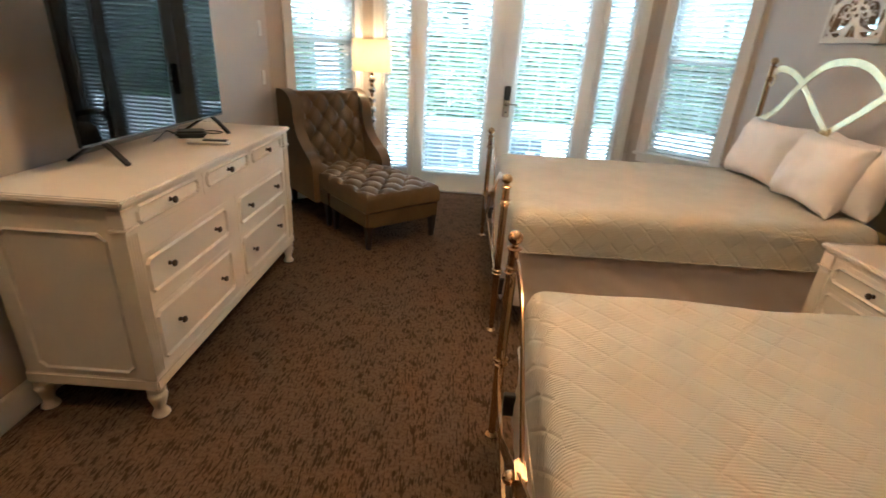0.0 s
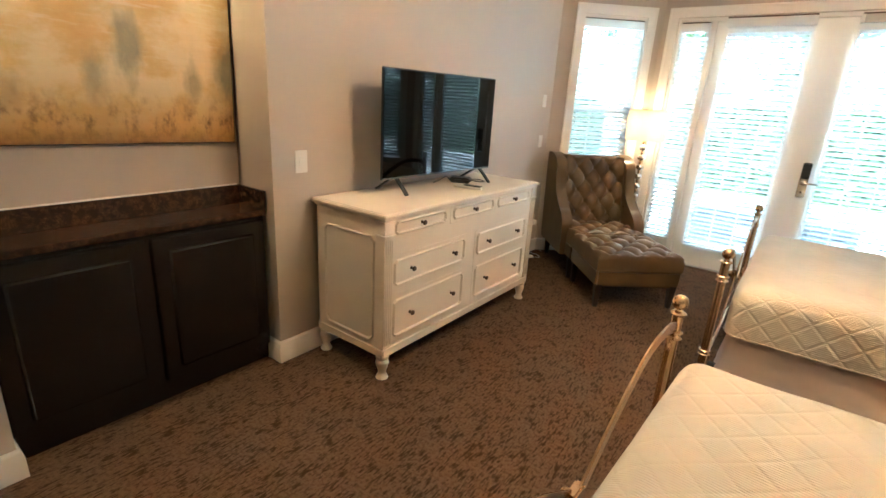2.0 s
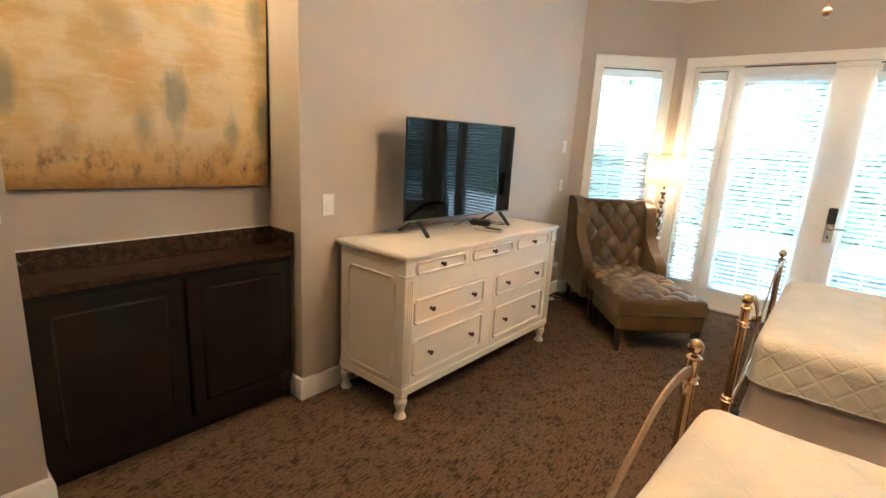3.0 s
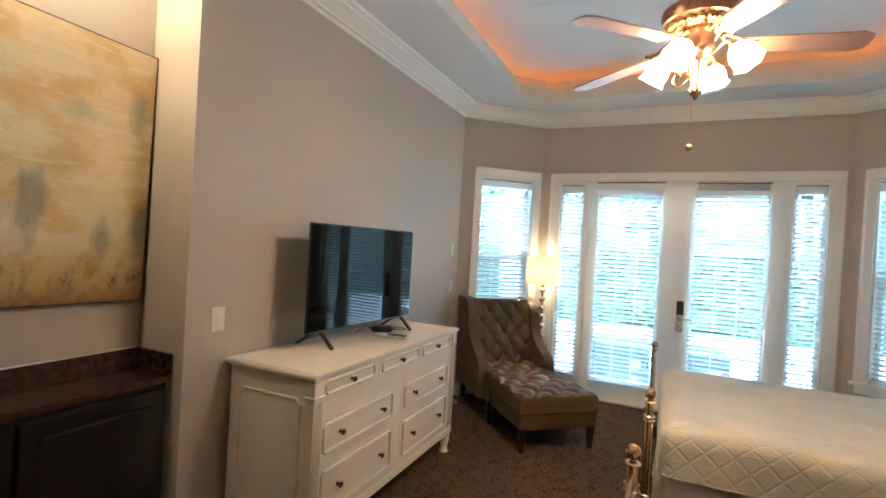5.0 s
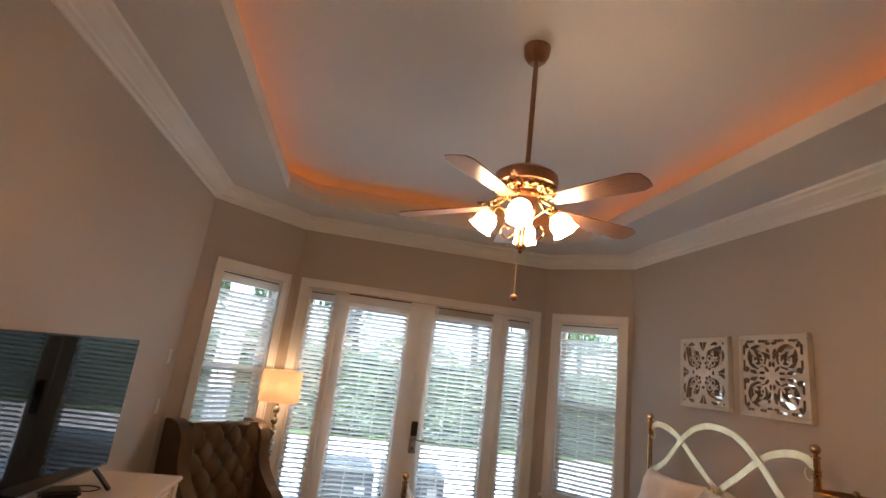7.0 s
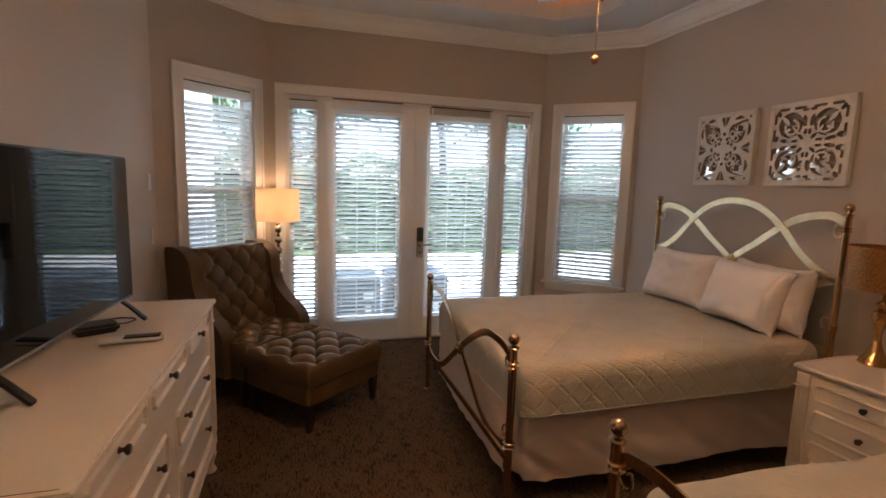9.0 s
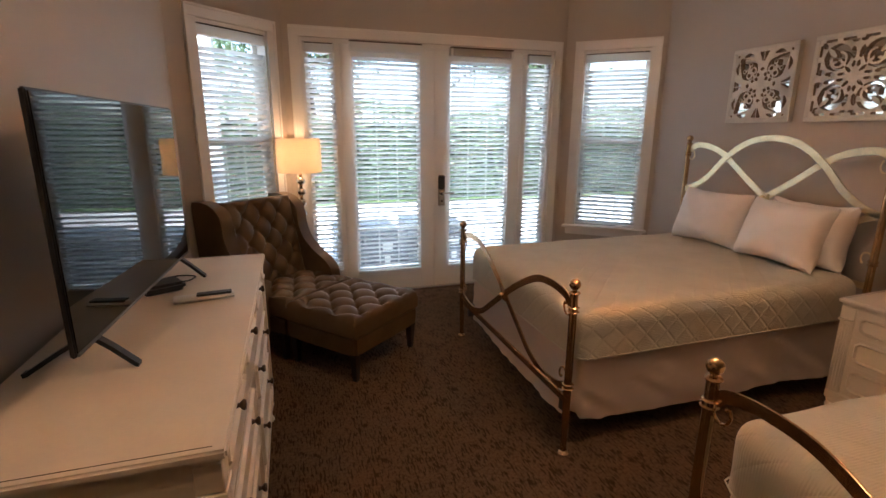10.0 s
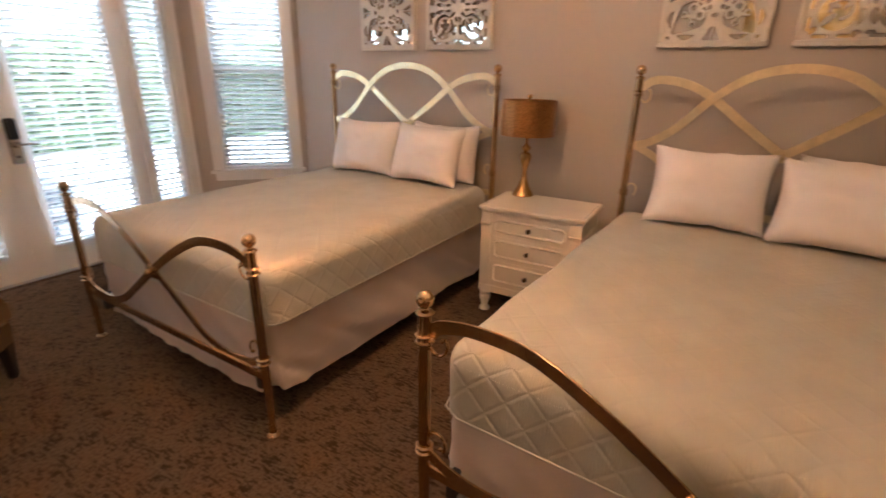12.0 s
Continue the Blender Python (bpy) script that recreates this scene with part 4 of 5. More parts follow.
# ---- tufted chair and ottoman ----
def tufted(w, length, height, a, b, depth, round_edge=0.05, margin=0.04, nx=56, ny=56, bottom=0.0):
    """A cushion with diamond tufting on its top, x -w/2..w/2, y 0..length, z bottom..height."""
    bm = bmesh.new()

    def h(x, y):
        d = min(w / 2 - abs(x), y, length - y)
        e = min(max(d, 0) / round_edge, 1.0)
        rim = math.sqrt(max(0.0, 1 - (1 - e) ** 2))
        u, v = x / a + (y - length / 2) / b, x / a - (y - length / 2) / b
        s = (abs(math.sin(math.pi * u)) * abs(math.sin(math.pi * v))) ** 0.42
        f = min(max((d - margin * 0.3) / margin, 0), 1)
        pit = math.exp(-((math.sin(math.pi * u)) ** 2 + (math.sin(math.pi * v)) ** 2) * 5)
        z = height - round_edge * (1 - rim) - depth * f * (1 - s) * 0.75 - depth * f * pit * 0.55
        return z + 0.004 * noise.noise(Vector((x * 9, y * 9, 0.3)))

    grid = [[bm.verts.new((-w / 2 + w * i / nx, length * j / ny, h(-w / 2 + w * i / nx, length * j / ny))) for i in range(nx + 1)] for j in range(ny + 1)]
    for j in range(ny):
        for i in range(nx):
            bm.faces.new((grid[j][i], grid[j][i + 1], grid[j + 1][i + 1], grid[j + 1][i]))
    loop = [grid[0][i] for i in range(nx)] + [grid[j][nx] for j in range(ny)] + [grid[ny][i] for i in range(nx, 0, -1)] + [grid[j][0] for j in range(ny, 0, -1)]
    low = [bm.verts.new((v.co.x, v.co.y, bottom)) for v in loop]
    for i in range(len(loop)):
        j = (i + 1) % len(loop)
        bm.faces.new((loop[i], low[i], low[j], loop[j]))
    bm.faces.new(low)
    return bm


def buttons(parent, w, length, height, a, b, depth, m, inset=0.05):
    me = to_mesh("button", ball(0.011, (0, 0, 0), 8, 5), leather)
    for p in range(-12, 13):
        for q in range(-12, 13):
            x, y = a * (p + q) / 2, length / 2 + b * (p - q) / 2
            if abs(x) < w / 2 - inset and inset < y < length - inset:
                piece("button", me, parent, m @ pose(x, y, height - depth * 1.22))


CHAISE = pose(0.545, 3.885, 0, 0, 0, 41.3)


def taper_leg(parent, x, y, top=0.20):
    bm = bmesh.new()
    lo = [bm.verts.new((x + sx * 0.017, y + sy * 0.017, 0.001)) for sx, sy in ((-1, -1), (1, -1), (1, 1), (-1, 1))]
    hi = [bm.verts.new((x + sx * 0.029, y + sy * 0.029, top)) for sx, sy in ((-1, -1), (1, -1), (1, 1), (-1, 1))]
    for i in range(4):
        j = (i + 1) % 4
        bm.faces.new((lo[i], lo[j], hi[j], hi[i]))
    bm.faces.new(lo[::-1])
    bm.faces.new(hi)
    part("leg", bevel(bm, 0.003, 1), dark_wood, parent, "dark tapered wooden leg")


def ottoman():
    th = thing("ottoman", "brown leather ottoman with diamond tufting pushed against the chair", "ottoman", CHAISE)
    w, y0, y1 = 0.72, -0.045, 0.60
    part("base", block(-w / 2 + 0.006, w / 2 - 0.006, y0 + 0.006, y1, 0.185, 0.332, 0.018, 3), leather, th)
    cushion = part("cushion", tufted(w, y1 - y0, 0.150, 0.225, 0.25, 0.066, 0.060, 0.05), leather, th)
    cushion.location = (0, y0, 0.325)
    buttons(cushion, w, y1 - y0, 0.150, 0.225, 0.25, 0.066, Matrix.Identity(4))
    part("piping", tube([(-w / 2, y0 + 0.002, 0.330), (w / 2, y0 + 0.002, 0.330)], 0.005, 6), leather, th)
    for x in (-0.315, 0.315):
        for y in (0.0, 0.555):
            taper_leg(th, x, y)


ottoman()


def wing(side):
    """The side of the chair, cut to the wing's outline and rounded."""
    outline = smooth_path([(1.46, 0.19), (1.49, 0.60), (1.52, 1.04), (1.49, 1.095), (1.36, 1.10), (1.24, 1.06), (1.17, 0.98), (1.155, 0.86), (1.10, 0.74), (0.98, 0.64), (0.86, 0.57), (0.80, 0.50), (0.79, 0.40), (0.78, 0.19)], 5)
    outline = [(p.x, p.y) for p in [Vector((a[0], a[1], 0)) if isinstance(a, tuple) else a for a in outline]]
    bm = bmesh.new()
    x0, x1 = (-0.405, -0.305) if side < 0 else (0.305, 0.405)
    a = [bm.verts.new((x0, y, z)) for y, z in outline]
    b = [bm.verts.new((x1, y, z)) for y, z in outline]
    n = len(a)
    for i in range(n):
        j = (i + 1) % n
        bm.faces.new((a[i], a[j], b[j], b[i]))
    bm.faces.new(a[::-1])
    bm.faces.new(b)
    rim = [e for e in bm.edges if len(e.link_faces) == 2 and any(len(f.verts) > 4 for f in e.link_faces)]
    bmesh.ops.bevel(bm, geom=rim, offset=0.042, segments=5, affect="EDGES", clamp_overlap=True)
    return bm


def wing_chair():
    th = thing("wing_chair", "brown leather wingback chair with diamond-tufted back and seat", "armchair", CHAISE)
    part("base", block(-0.352, 0.352, 0.605, 1.40, 0.185, 0.332, 0.018, 3), leather, th)
    seat = part("seat", tufted(0.70, 0.62, 0.150, 0.225, 0.25, 0.066, 0.055, 0.05), leather, th)
    seat.location = (0, 0.601, 0.325)
    buttons(seat, 0.70, 0.62, 0.150, 0.225, 0.25, 0.066, Matrix.Identity(4))
    lean = Matrix.Translation((0, 1.21, 0.40)) @ Matrix.Rotation(radians(77), 4, "X")
    back = part("backrest", tufted(0.63, 0.70, 0.135, 0.165, 0.225, 0.050, 0.05, 0.04), leather, th)
    back.matrix_basis = lean
    buttons(back, 0.63, 0.70, 0.135, 0.165, 0.225, 0.050, Matrix.Identity(4))
    part("back_panel", block(-0.33, 0.33, 1.40, 1.47, 0.20, 1.06, 0.03, 3), leather, th)
    for s in (-1, 1):
        w = part("wing", wing(s), leather, th)
        for y, z in ((1.22, 0.92), (1.20, 0.76), (1.10, 0.62)):
            part("button", ball(0.012, (s * 0.306, y, z), 8, 5), leather, w)
    for x in (-0.33, 0.33):
        for y in (0.66, 1.42):
            taper_leg(th, x, y)


wing_chair()

# ---- floor lamp ----
shade_cloth = Nodes("lamp_shade_cloth")
weave = shade_cloth.noise(300, 2)
shade_cloth.set(Base_Color=(0.80, 0.70, 0.55), Roughness=0.9)
shade_cloth.bump(weave, 0.2, 0.001)
tr = shade_cloth.n.new("ShaderNodeBsdfTranslucent")
tr.inputs[0].default_value = (0.90, 0.80, 0.64, 1)
mx = shade_cloth.n.new("ShaderNodeMixShader")
mx.inputs[0].default_value = 0.55
shade_cloth.link(shade_cloth.b.outputs[0], mx.inputs[1])
shade_cloth.link(tr.outputs[0], mx.inputs[2])
shade_cloth.link(mx.outputs[0], shade_cloth.n["Material Output"].inputs[0])


def drum(r0, r1, z0, z1, n=32, t=0.002):
    bm = bmesh.new()
    rings = []
    for r, z in ((r0, z0), (r1, z1), (r1 - t, z1), (r0 - t, z0)):
        rings.append([bm.verts.new((r * math.cos(2 * math.pi * i / n), r * math.sin(2 * math.pi * i / n), z)) for i in range(n)])
    for a, b in zip(rings, rings[1:] + rings[:1]):
        for i in range(n):
            j = (i + 1) % n
            bm.faces.new((a[i], a[j], b[j], b[i]))
    return bm


def floor_lamp():
    th = thing("floor_lamp", "lit floor lamp with stacked crystal balls and drum shade", "floor lamp", Matrix.Translation(FLOOR_LAMP))
    part("base", lathe([(0.0, 0.001), (0.125, 0.001), (0.128, 0.008), (0.12, 0.018), (0.06, 0.028), (0.022, 0.05), (0.012, 0.07), (0.0, 0.07)], 24), brass, th)
    part("stem", lathe([(0.0, 0.065), (0.006, 0.065), (0.006, 1.36), (0.0, 1.36)], 10), brass, th)
    z = 0.12
    while z < 1.20:
        part("crystal_ball", ball(0.039, (0, 0, z), 16, 10), chrome, th, "mirrored glass ball")
        part("collar", lathe([(0.0, z + 0.036), (0.014, z + 0.036), (0.017, z + 0.043), (0.010, z + 0.049), (0.017, z + 0.055), (0.014, z + 0.062), (0.0, z + 0.062)], 12), brass, th)
        z += 0.098
    part("lamp_shade", drum(0.192, 0.186, 1.275, 1.565), shade_cloth.mat, th, "cream fabric drum shade glowing warm")
    sp = bmesh.new()
    for a in (0, 120, 240):
        c = Vector((math.cos(radians(a)), math.sin(radians(a)), 0))
        tube([Vector((0, 0, 1.54)), c * 0.184 + Vector((0, 0, 1.556))], 0.0022, 5, bm=sp)
    part("shade_spider", sp, brass, th)
    part("socket", lathe([(0.0, 1.30), (0.016, 1.30), (0.016, 1.36), (0.0, 1.36)], 12), brass, th)


floor_lamp()
bulb("floor_lamp_bulb", FLOOR_LAMP + Vector((0, 0, 1.43)), LAMP_W, WARM, 0.035)


# ---- ceiling fan ----
def ceiling_fan():
    th = thing("ceiling_fan", "brass ceiling fan with five wooden blades and four lit shades", "ceiling fan", Matrix.Translation(FAN))
    part("canopy", lathe([(0.0, TOP - 0.095), (0.03, TOP - 0.095), (0.052, TOP - 0.075), (0.066, TOP - 0.045), (0.070, TOP - 0.001), (0.0, TOP - 0.001)], 24), brown_bronze, th)
    part("rod", lathe([(0.0, 2.74), (0.013, 2.74), (0.013, TOP - 0.09), (0.0, TOP - 0.09)], 12), brown_bronze, th)
    part("motor_housing", lathe([(0.0, 2.655), (0.12, 2.655), (0.150, 2.672), (0.156, 2.70), (0.152, 2.725), (0.12, 2.748), (0.04, 2.757), (0.0, 2.757)], 36), brown_bronze, th, "brown bronze motor housing")
    orn = bmesh.new()
    for k in range(20):
        a = 2 * math.pi * k / 20
        ball(0.019, (0.128 * math.cos(a), 0.128 * math.sin(a), 2.652), 8, 6, orn)
        ball(0.012, (0.10 * math.cos(a + 0.15), 0.10 * math.sin(a + 0.15), 2.640), 7, 5, orn)
    lathe([(0.0, 2.632), (0.10, 2.632), (0.115, 2.645), (0.11, 2.656), (0.0, 2.656)], 28, (0, 0, 0), orn)
    part("ornament_ring", orn, fan_brass, th, "cast brass leaf ornament")
    part("switch_housing", lathe([(0.0, 2.50), (0.03, 2.50), (0.058, 2.525), (0.066, 2.555), (0.062, 2.59), (0.070, 2.61), (0.060, 2.633), (0.0, 2.633)], 28), brown_bronze, th)
    part("center_column", lathe([(0.0, 2.335), (0.008, 2.34), (0.012, 2.352), (0.022, 2.36), (0.027, 2.38), (0.02, 2.40), (0.027, 2.47), (0.034, 2.50), (0.0, 2.50)], 20), fan_brass, th)
    for k in range(5):
        a = radians(9.0 + 72 * k)
        R = Matrix.Rotation(a, 4, "Z")
        arm = bmesh.new()
        for s in (-1, 1):
            tube(smooth_path([(0.09, s * 0.012, 2.622), (0.135, s * 0.034, 2.604), (0.18, s * 0.026, 2.592), (0.225, s * 0.038, 2.589)], 5), 0.007, 6, bm=arm)
            ball(0.012, (0.135, s * 0.034, 2.602), 8, 6, arm)
            ball(0.011, (0.20, s * 0.03, 2.588), 8, 6, arm)
        ball(0.015, (0.165, 0, 2.596), 8, 6, arm)
        for v in arm.verts:
            v.co.z -= 0.014 * min(1.0, max(0.0, (v.co.x - 0.08) / 0.09))
        bmesh.ops.transform(arm, matrix=R, verts=arm.verts[:])
        part("blade_arm", arm, fan_brass, th, "ornate brass blade bracket")
        bl = bmesh.new()
        outline = [(0.165, -0.044), (0.30, -0.056), (0.50, -0.066), (0.585, -0.068), (0.625, -0.048), (0.632, -0.012), (0.632, 0.012), (0.625, 0.048), (0.585, 0.068), (0.50, 0.066), (0.30, 0.056), (0.165, 0.044)]
        up = [bl.verts.new((x, y, 0.003)) for x, y in outline]
        dn = [bl.verts.new((x, y, -0.003)) for x, y in outline]
        for i in range(len(outline)):
            j = (i + 1) % len(outline)
            bl.faces.new((dn[i], dn[j], up[j], up[i]))
        bl.faces.new(up)
        bl.faces.new(dn[::-1])
        ob = part("blade", bl, blade_wood, th, "warm brown wooden blade")
        ob.matrix_basis = Matrix.Translation((0, 0, 2.578)) @ R @ Matrix.Rotation(radians(5.5 if k == 2 else 1.8), 4, "Y") @ Matrix.Rotation(radians(-9), 4, "X")
    bell = [(0.020, 0.0), (0.034, -0.008), (0.050, -0.028), (0.058, -0.052), (0.057, -0.074), (0.056, -0.088), (0.066, -0.105)]
    for az in SHADE_AZ:
        a = radians(az)
        c = Vector((math.cos(a), math.sin(a), 0))
        arm = tube(smooth_path([c * 0.03 + Vector((0, 0, 2.50)), c * 0.07 + Vector((0, 0, 2.535)), c * 0.12 + Vector((0, 0, 2.568)), c * 0.148 + Vector((0, 0, 2.545))], 6), 0.006, 8)
        tube(smooth_path([c * 0.03 + Vector((0, 0, 2.44)), c * 0.07 + Vector((0, 0, 2.41)), c * 0.10 + Vector((0, 0, 2.44)), c * 0.085 + Vector((0, 0, 2.475)), c * 0.065 + Vector((0, 0, 2.46))], 6), 0.004, 6, bm=arm)
        part("light_arm", arm, fan_brass, th)
        n = 24
        bm = bmesh.new()
        rings = []
        for r, z in bell + [(r - 0.003, z) for r, z in bell[::-1]]:
            rings.append([bm.verts.new((r * (1 + 0.07 * math.cos(6 * 2 * math.pi * i / n) * (-z / 0.105) ** 2) * math.cos(2 * math.pi * i / n), r * (1 + 0.07 * math.cos(12 * math.pi * i / n) * (-z / 0.105) ** 2) * math.sin(2 * math.pi * i / n), z)) for i in range(n)])
        for p, q in zip(rings, rings[1:]):
            for i in range(n):
                j = (i + 1) % n
                bm.faces.new((p[i], p[j], q[j], q[i]))
        tilt = Matrix.Rotation(a, 4, "Z") @ Matrix.Rotation(radians(-34), 4, "Y")
        place = Matrix.Translation(c * 0.150 + Vector((0, 0, 2.535))) @ tilt @ Matrix.Scale(0.93, 4)
        sh = part("lamp_shade", bm, shade_glass, th, "frosted tulip glass shade glowing")
        sh.matrix_basis = place
        cup = part("shade_holder", lathe([(0.0, 0.018), (0.014, 0.016), (0.026, 0.004), (0.027, -0.010), (0.0, -0.008)], 16), fan_brass, th)
        cup.matrix_basis = place
        bb = part("light_bulb", lathe([(0.0, -0.085), (0.012, -0.083), (0.022, -0.07), (0.024, -0.055), (0.014, -0.03), (0.011, -0.01), (0.0, -0.01)], 12), bulb_glow, th, "glowing warm bulb")
        bb.matrix_basis = place
        bulb("fan_bulb", FAN + place @ Vector((0, 0, -0.125)), FAN_W, FAN_COLOR, 0.05)
    ch = bmesh.new()
    for i in range(34):
        ball(0.0021, (-0.012, 0.0, 2.33 - i * 0.0056), 5, 4, ch)
    part("pull_chain", ch, fan_brass, th)
    part("chain_ball", ball(0.017, (-0.012, 0.0, 2.128), 14, 9), brown_bronze, th, "round bronze pull on the chain")


bulb_glow = glow("bulb_glow", (1.0, 0.80, 0.52), 14.0)
shade_glass = glow("frosted_shade", (1.0, 0.60, 0.30), SHADE_E)
brown_bronze = paint("brown_bronze", (0.36, 0.20, 0.12), 0.3, 0.9, var=0.15, scale=12, bump=0.04)
fan_brass = paint("fan_brass", (0.62, 0.40, 0.17), 0.25, 1.0, var=0.2, scale=25, bump=0.05)
ceiling_fan()


# ---- beds ----
def band(points, w, t, plane_x=0.0, steps=8):
    """A flat metal strap lying in an upright plane across the bed; points are (y, z)."""
    path = smooth_path([(plane_x, y, z) for y, z in points], steps)
    return bevel(sweep(path, flat(w, t), (1, 0, 0)), 0.0015, 1)


def scroll(y, z, s, up, r=0.028, x=0.0):
    """A small hook beside a post: s is the side it curls to, up its sense."""
    pts = []
    for k in range(13):
        a = math.pi * (0.0 + 1.25 * k / 12)
        pts.append(Vector((x, y + s * (r - r * math.cos(a) * (1 - 0.02 * k)), z - up * r * math.sin(a) * 1.15)))
    bm = tube(pts, 0.0055, 6, (1, 0, 0))
    ball(0.008, pts[-1], 8, 6, bm)
    return bm


def post(parent, x, y, height, rings, metal):
    r = 0.020
    part("post", lathe([(0.0, 0.001), (0.026, 0.001), (0.030, 0.006), (0.024, 0.014), (0.016, 0.02), (0.015, 0.06), (r, 0.30), (r, height - 0.075), (0.0, height - 0.075)], 16, (x, y, 0)), metal, parent)
    for z in rings:
        part("collar", lathe([(0.0, z - 0.016), (r + 0.004, z - 0.016), (r + 0.010, z - 0.011), (r + 0.004, z - 0.006), (r + 0.003, z + 0.006), (r + 0.010, z + 0.011), (r + 0.004, z + 0.016), (0.0, z + 0.016)], 16, (x, y, 0)), metal, parent)
    top = lathe([(0.0, height - 0.076), (r + 0.004, height - 0.076), (r + 0.009, height - 0.070), (r + 0.004, height - 0.064), (0.012, height - 0.060), (0.011, height - 0.052), (0.0, height - 0.052)], 16, (x, y, 0))
    ball(0.028, (x, y, height - 0.028), 16, 10, top)
    part("finial", top, metal, parent, "polished brass ball finial")


def hook(y, z, sy, sz):
    """A round-bar hook that leaves the post, swings away from it and ends in a bead."""
    pts = [(0, y, z), (0, y + sy * 0.008, z - sz * 0.028), (0, y + sy * 0.030, z - sz * 0.044), (0, y + sy * 0.056, z - sz * 0.034),
           (0, y + sy * 0.068, z - sz * 0.006), (0, y + sy * 0.060, z + sz * 0.016), (0, y + sy * 0.049, z + sz * 0.010)]
    if sz < 0:
        pts = [(0, a, c + 0.030) for _, a, c in pts]
    bm = tube(smooth_path(pts, 5), 0.0052, 8)
    return ball(0.0075, pts[-1], 10, 7, bm)


def bed_frame():
    """A brass bed: foot at x 0, head at x 2.10, middle at y 0."""
    th = thing("bed_frame", "brass bed frame with crossing curved straps", "bed", None, "two brass beds")
    for s in (-1, 1):
        post(th, 0, 0.78 * s, 0.955, (0.80, 0.39), brass)
        post(th, 2.10, 0.775 * s, 1.61, (1.455, 0.86), brass)
        curve = [(0.765 * s, 0.815), (0.72 * s, 0.852), (0.60 * s, 0.872), (0.43 * s, 0.855), (0.22 * s, 0.755), (0.0, 0.615), (-0.20 * s, 0.475), (-0.36 * s, 0.372), (-0.52 * s, 0.332), (-0.67 * s, 0.345), (-0.765 * s, 0.385)]
        part("footboard_strap", band(curve, 0.042, 0.008, 0.006 * s), brass, th, "flat curved brass strap")
        part("scroll", hook(0.765 * s, 0.80, -s, 1), brass, th)
        part("scroll", hook(0.765 * s, 0.395, -s, -1), brass, th)
        head = [(0.76 * s, 1.485), (0.70 * s, 1.525), (0.62 * s, 1.53), (0.50 * s, 1.505), (0.375 * s, 1.44), (0.19 * s, 1.30), (0.0, 1.165)]
        part("headboard_strap", band(head, 0.046, 0.008, 2.100 + 0.006), pale_gold, th, "flat pale gold strap")
        low = [(0.76 * s, 1.155), (0.64 * s, 1.10), (0.45 * s, 0.97), (0.25 * s, 0.86), (0.0, 0.82)]
        part("headboard_strap", band(low, 0.042, 0.008, 2.100 + 0.004 * s), pale_gold, th)
        part("scroll", scroll(0.765 * s, 1.445, -s, 1, 0.034, 2.10), pale_gold, th)
        part("scroll", scroll(0.765 * s, 0.88, -s, -1, 0.034, 2.10), pale_gold, th)
        part("side_rail", block(0.02, 2.08, 0.69 * s - 0.015, 0.69 * s + 0.015, 0.20, 0.30, 0.004), dark_wood, th)
    arch = [(-0.76, 1.150), (-0.66, 1.185), (-0.53, 1.275), (-0.375, 1.44), (-0.20, 1.56), (0.0, 1.598), (0.20, 1.56), (0.375, 1.44), (0.53, 1.275), (0.66, 1.185), (0.76, 1.150)]
    part("headboard_arch", band(arch, 0.046, 0.008, 2.100 - 0.004), pale_gold, th, "arched pale gold strap")
    for x, z, metal in ((0.0, 0.615, brass), (2.10, 1.165, pale_gold)):
        part("boss", block(x - 0.014, x + 0.014, -0.036, 0.036, z - 0.034, z + 0.034, 0.006), metal, th)
        part("boss_ball", ball(0.019, (x - 0.022, 0, z), 12, 8), metal, th)
    part("foot_rail", block(-0.006, 0.006, -0.77, 0.77, 0.285, 0.325, 0.002), brass, th)
    part("head_rail", block(2.094, 2.106, -0.765, 0.765, 0.69, 0.73, 0.002), pale_gold, th)
    return th


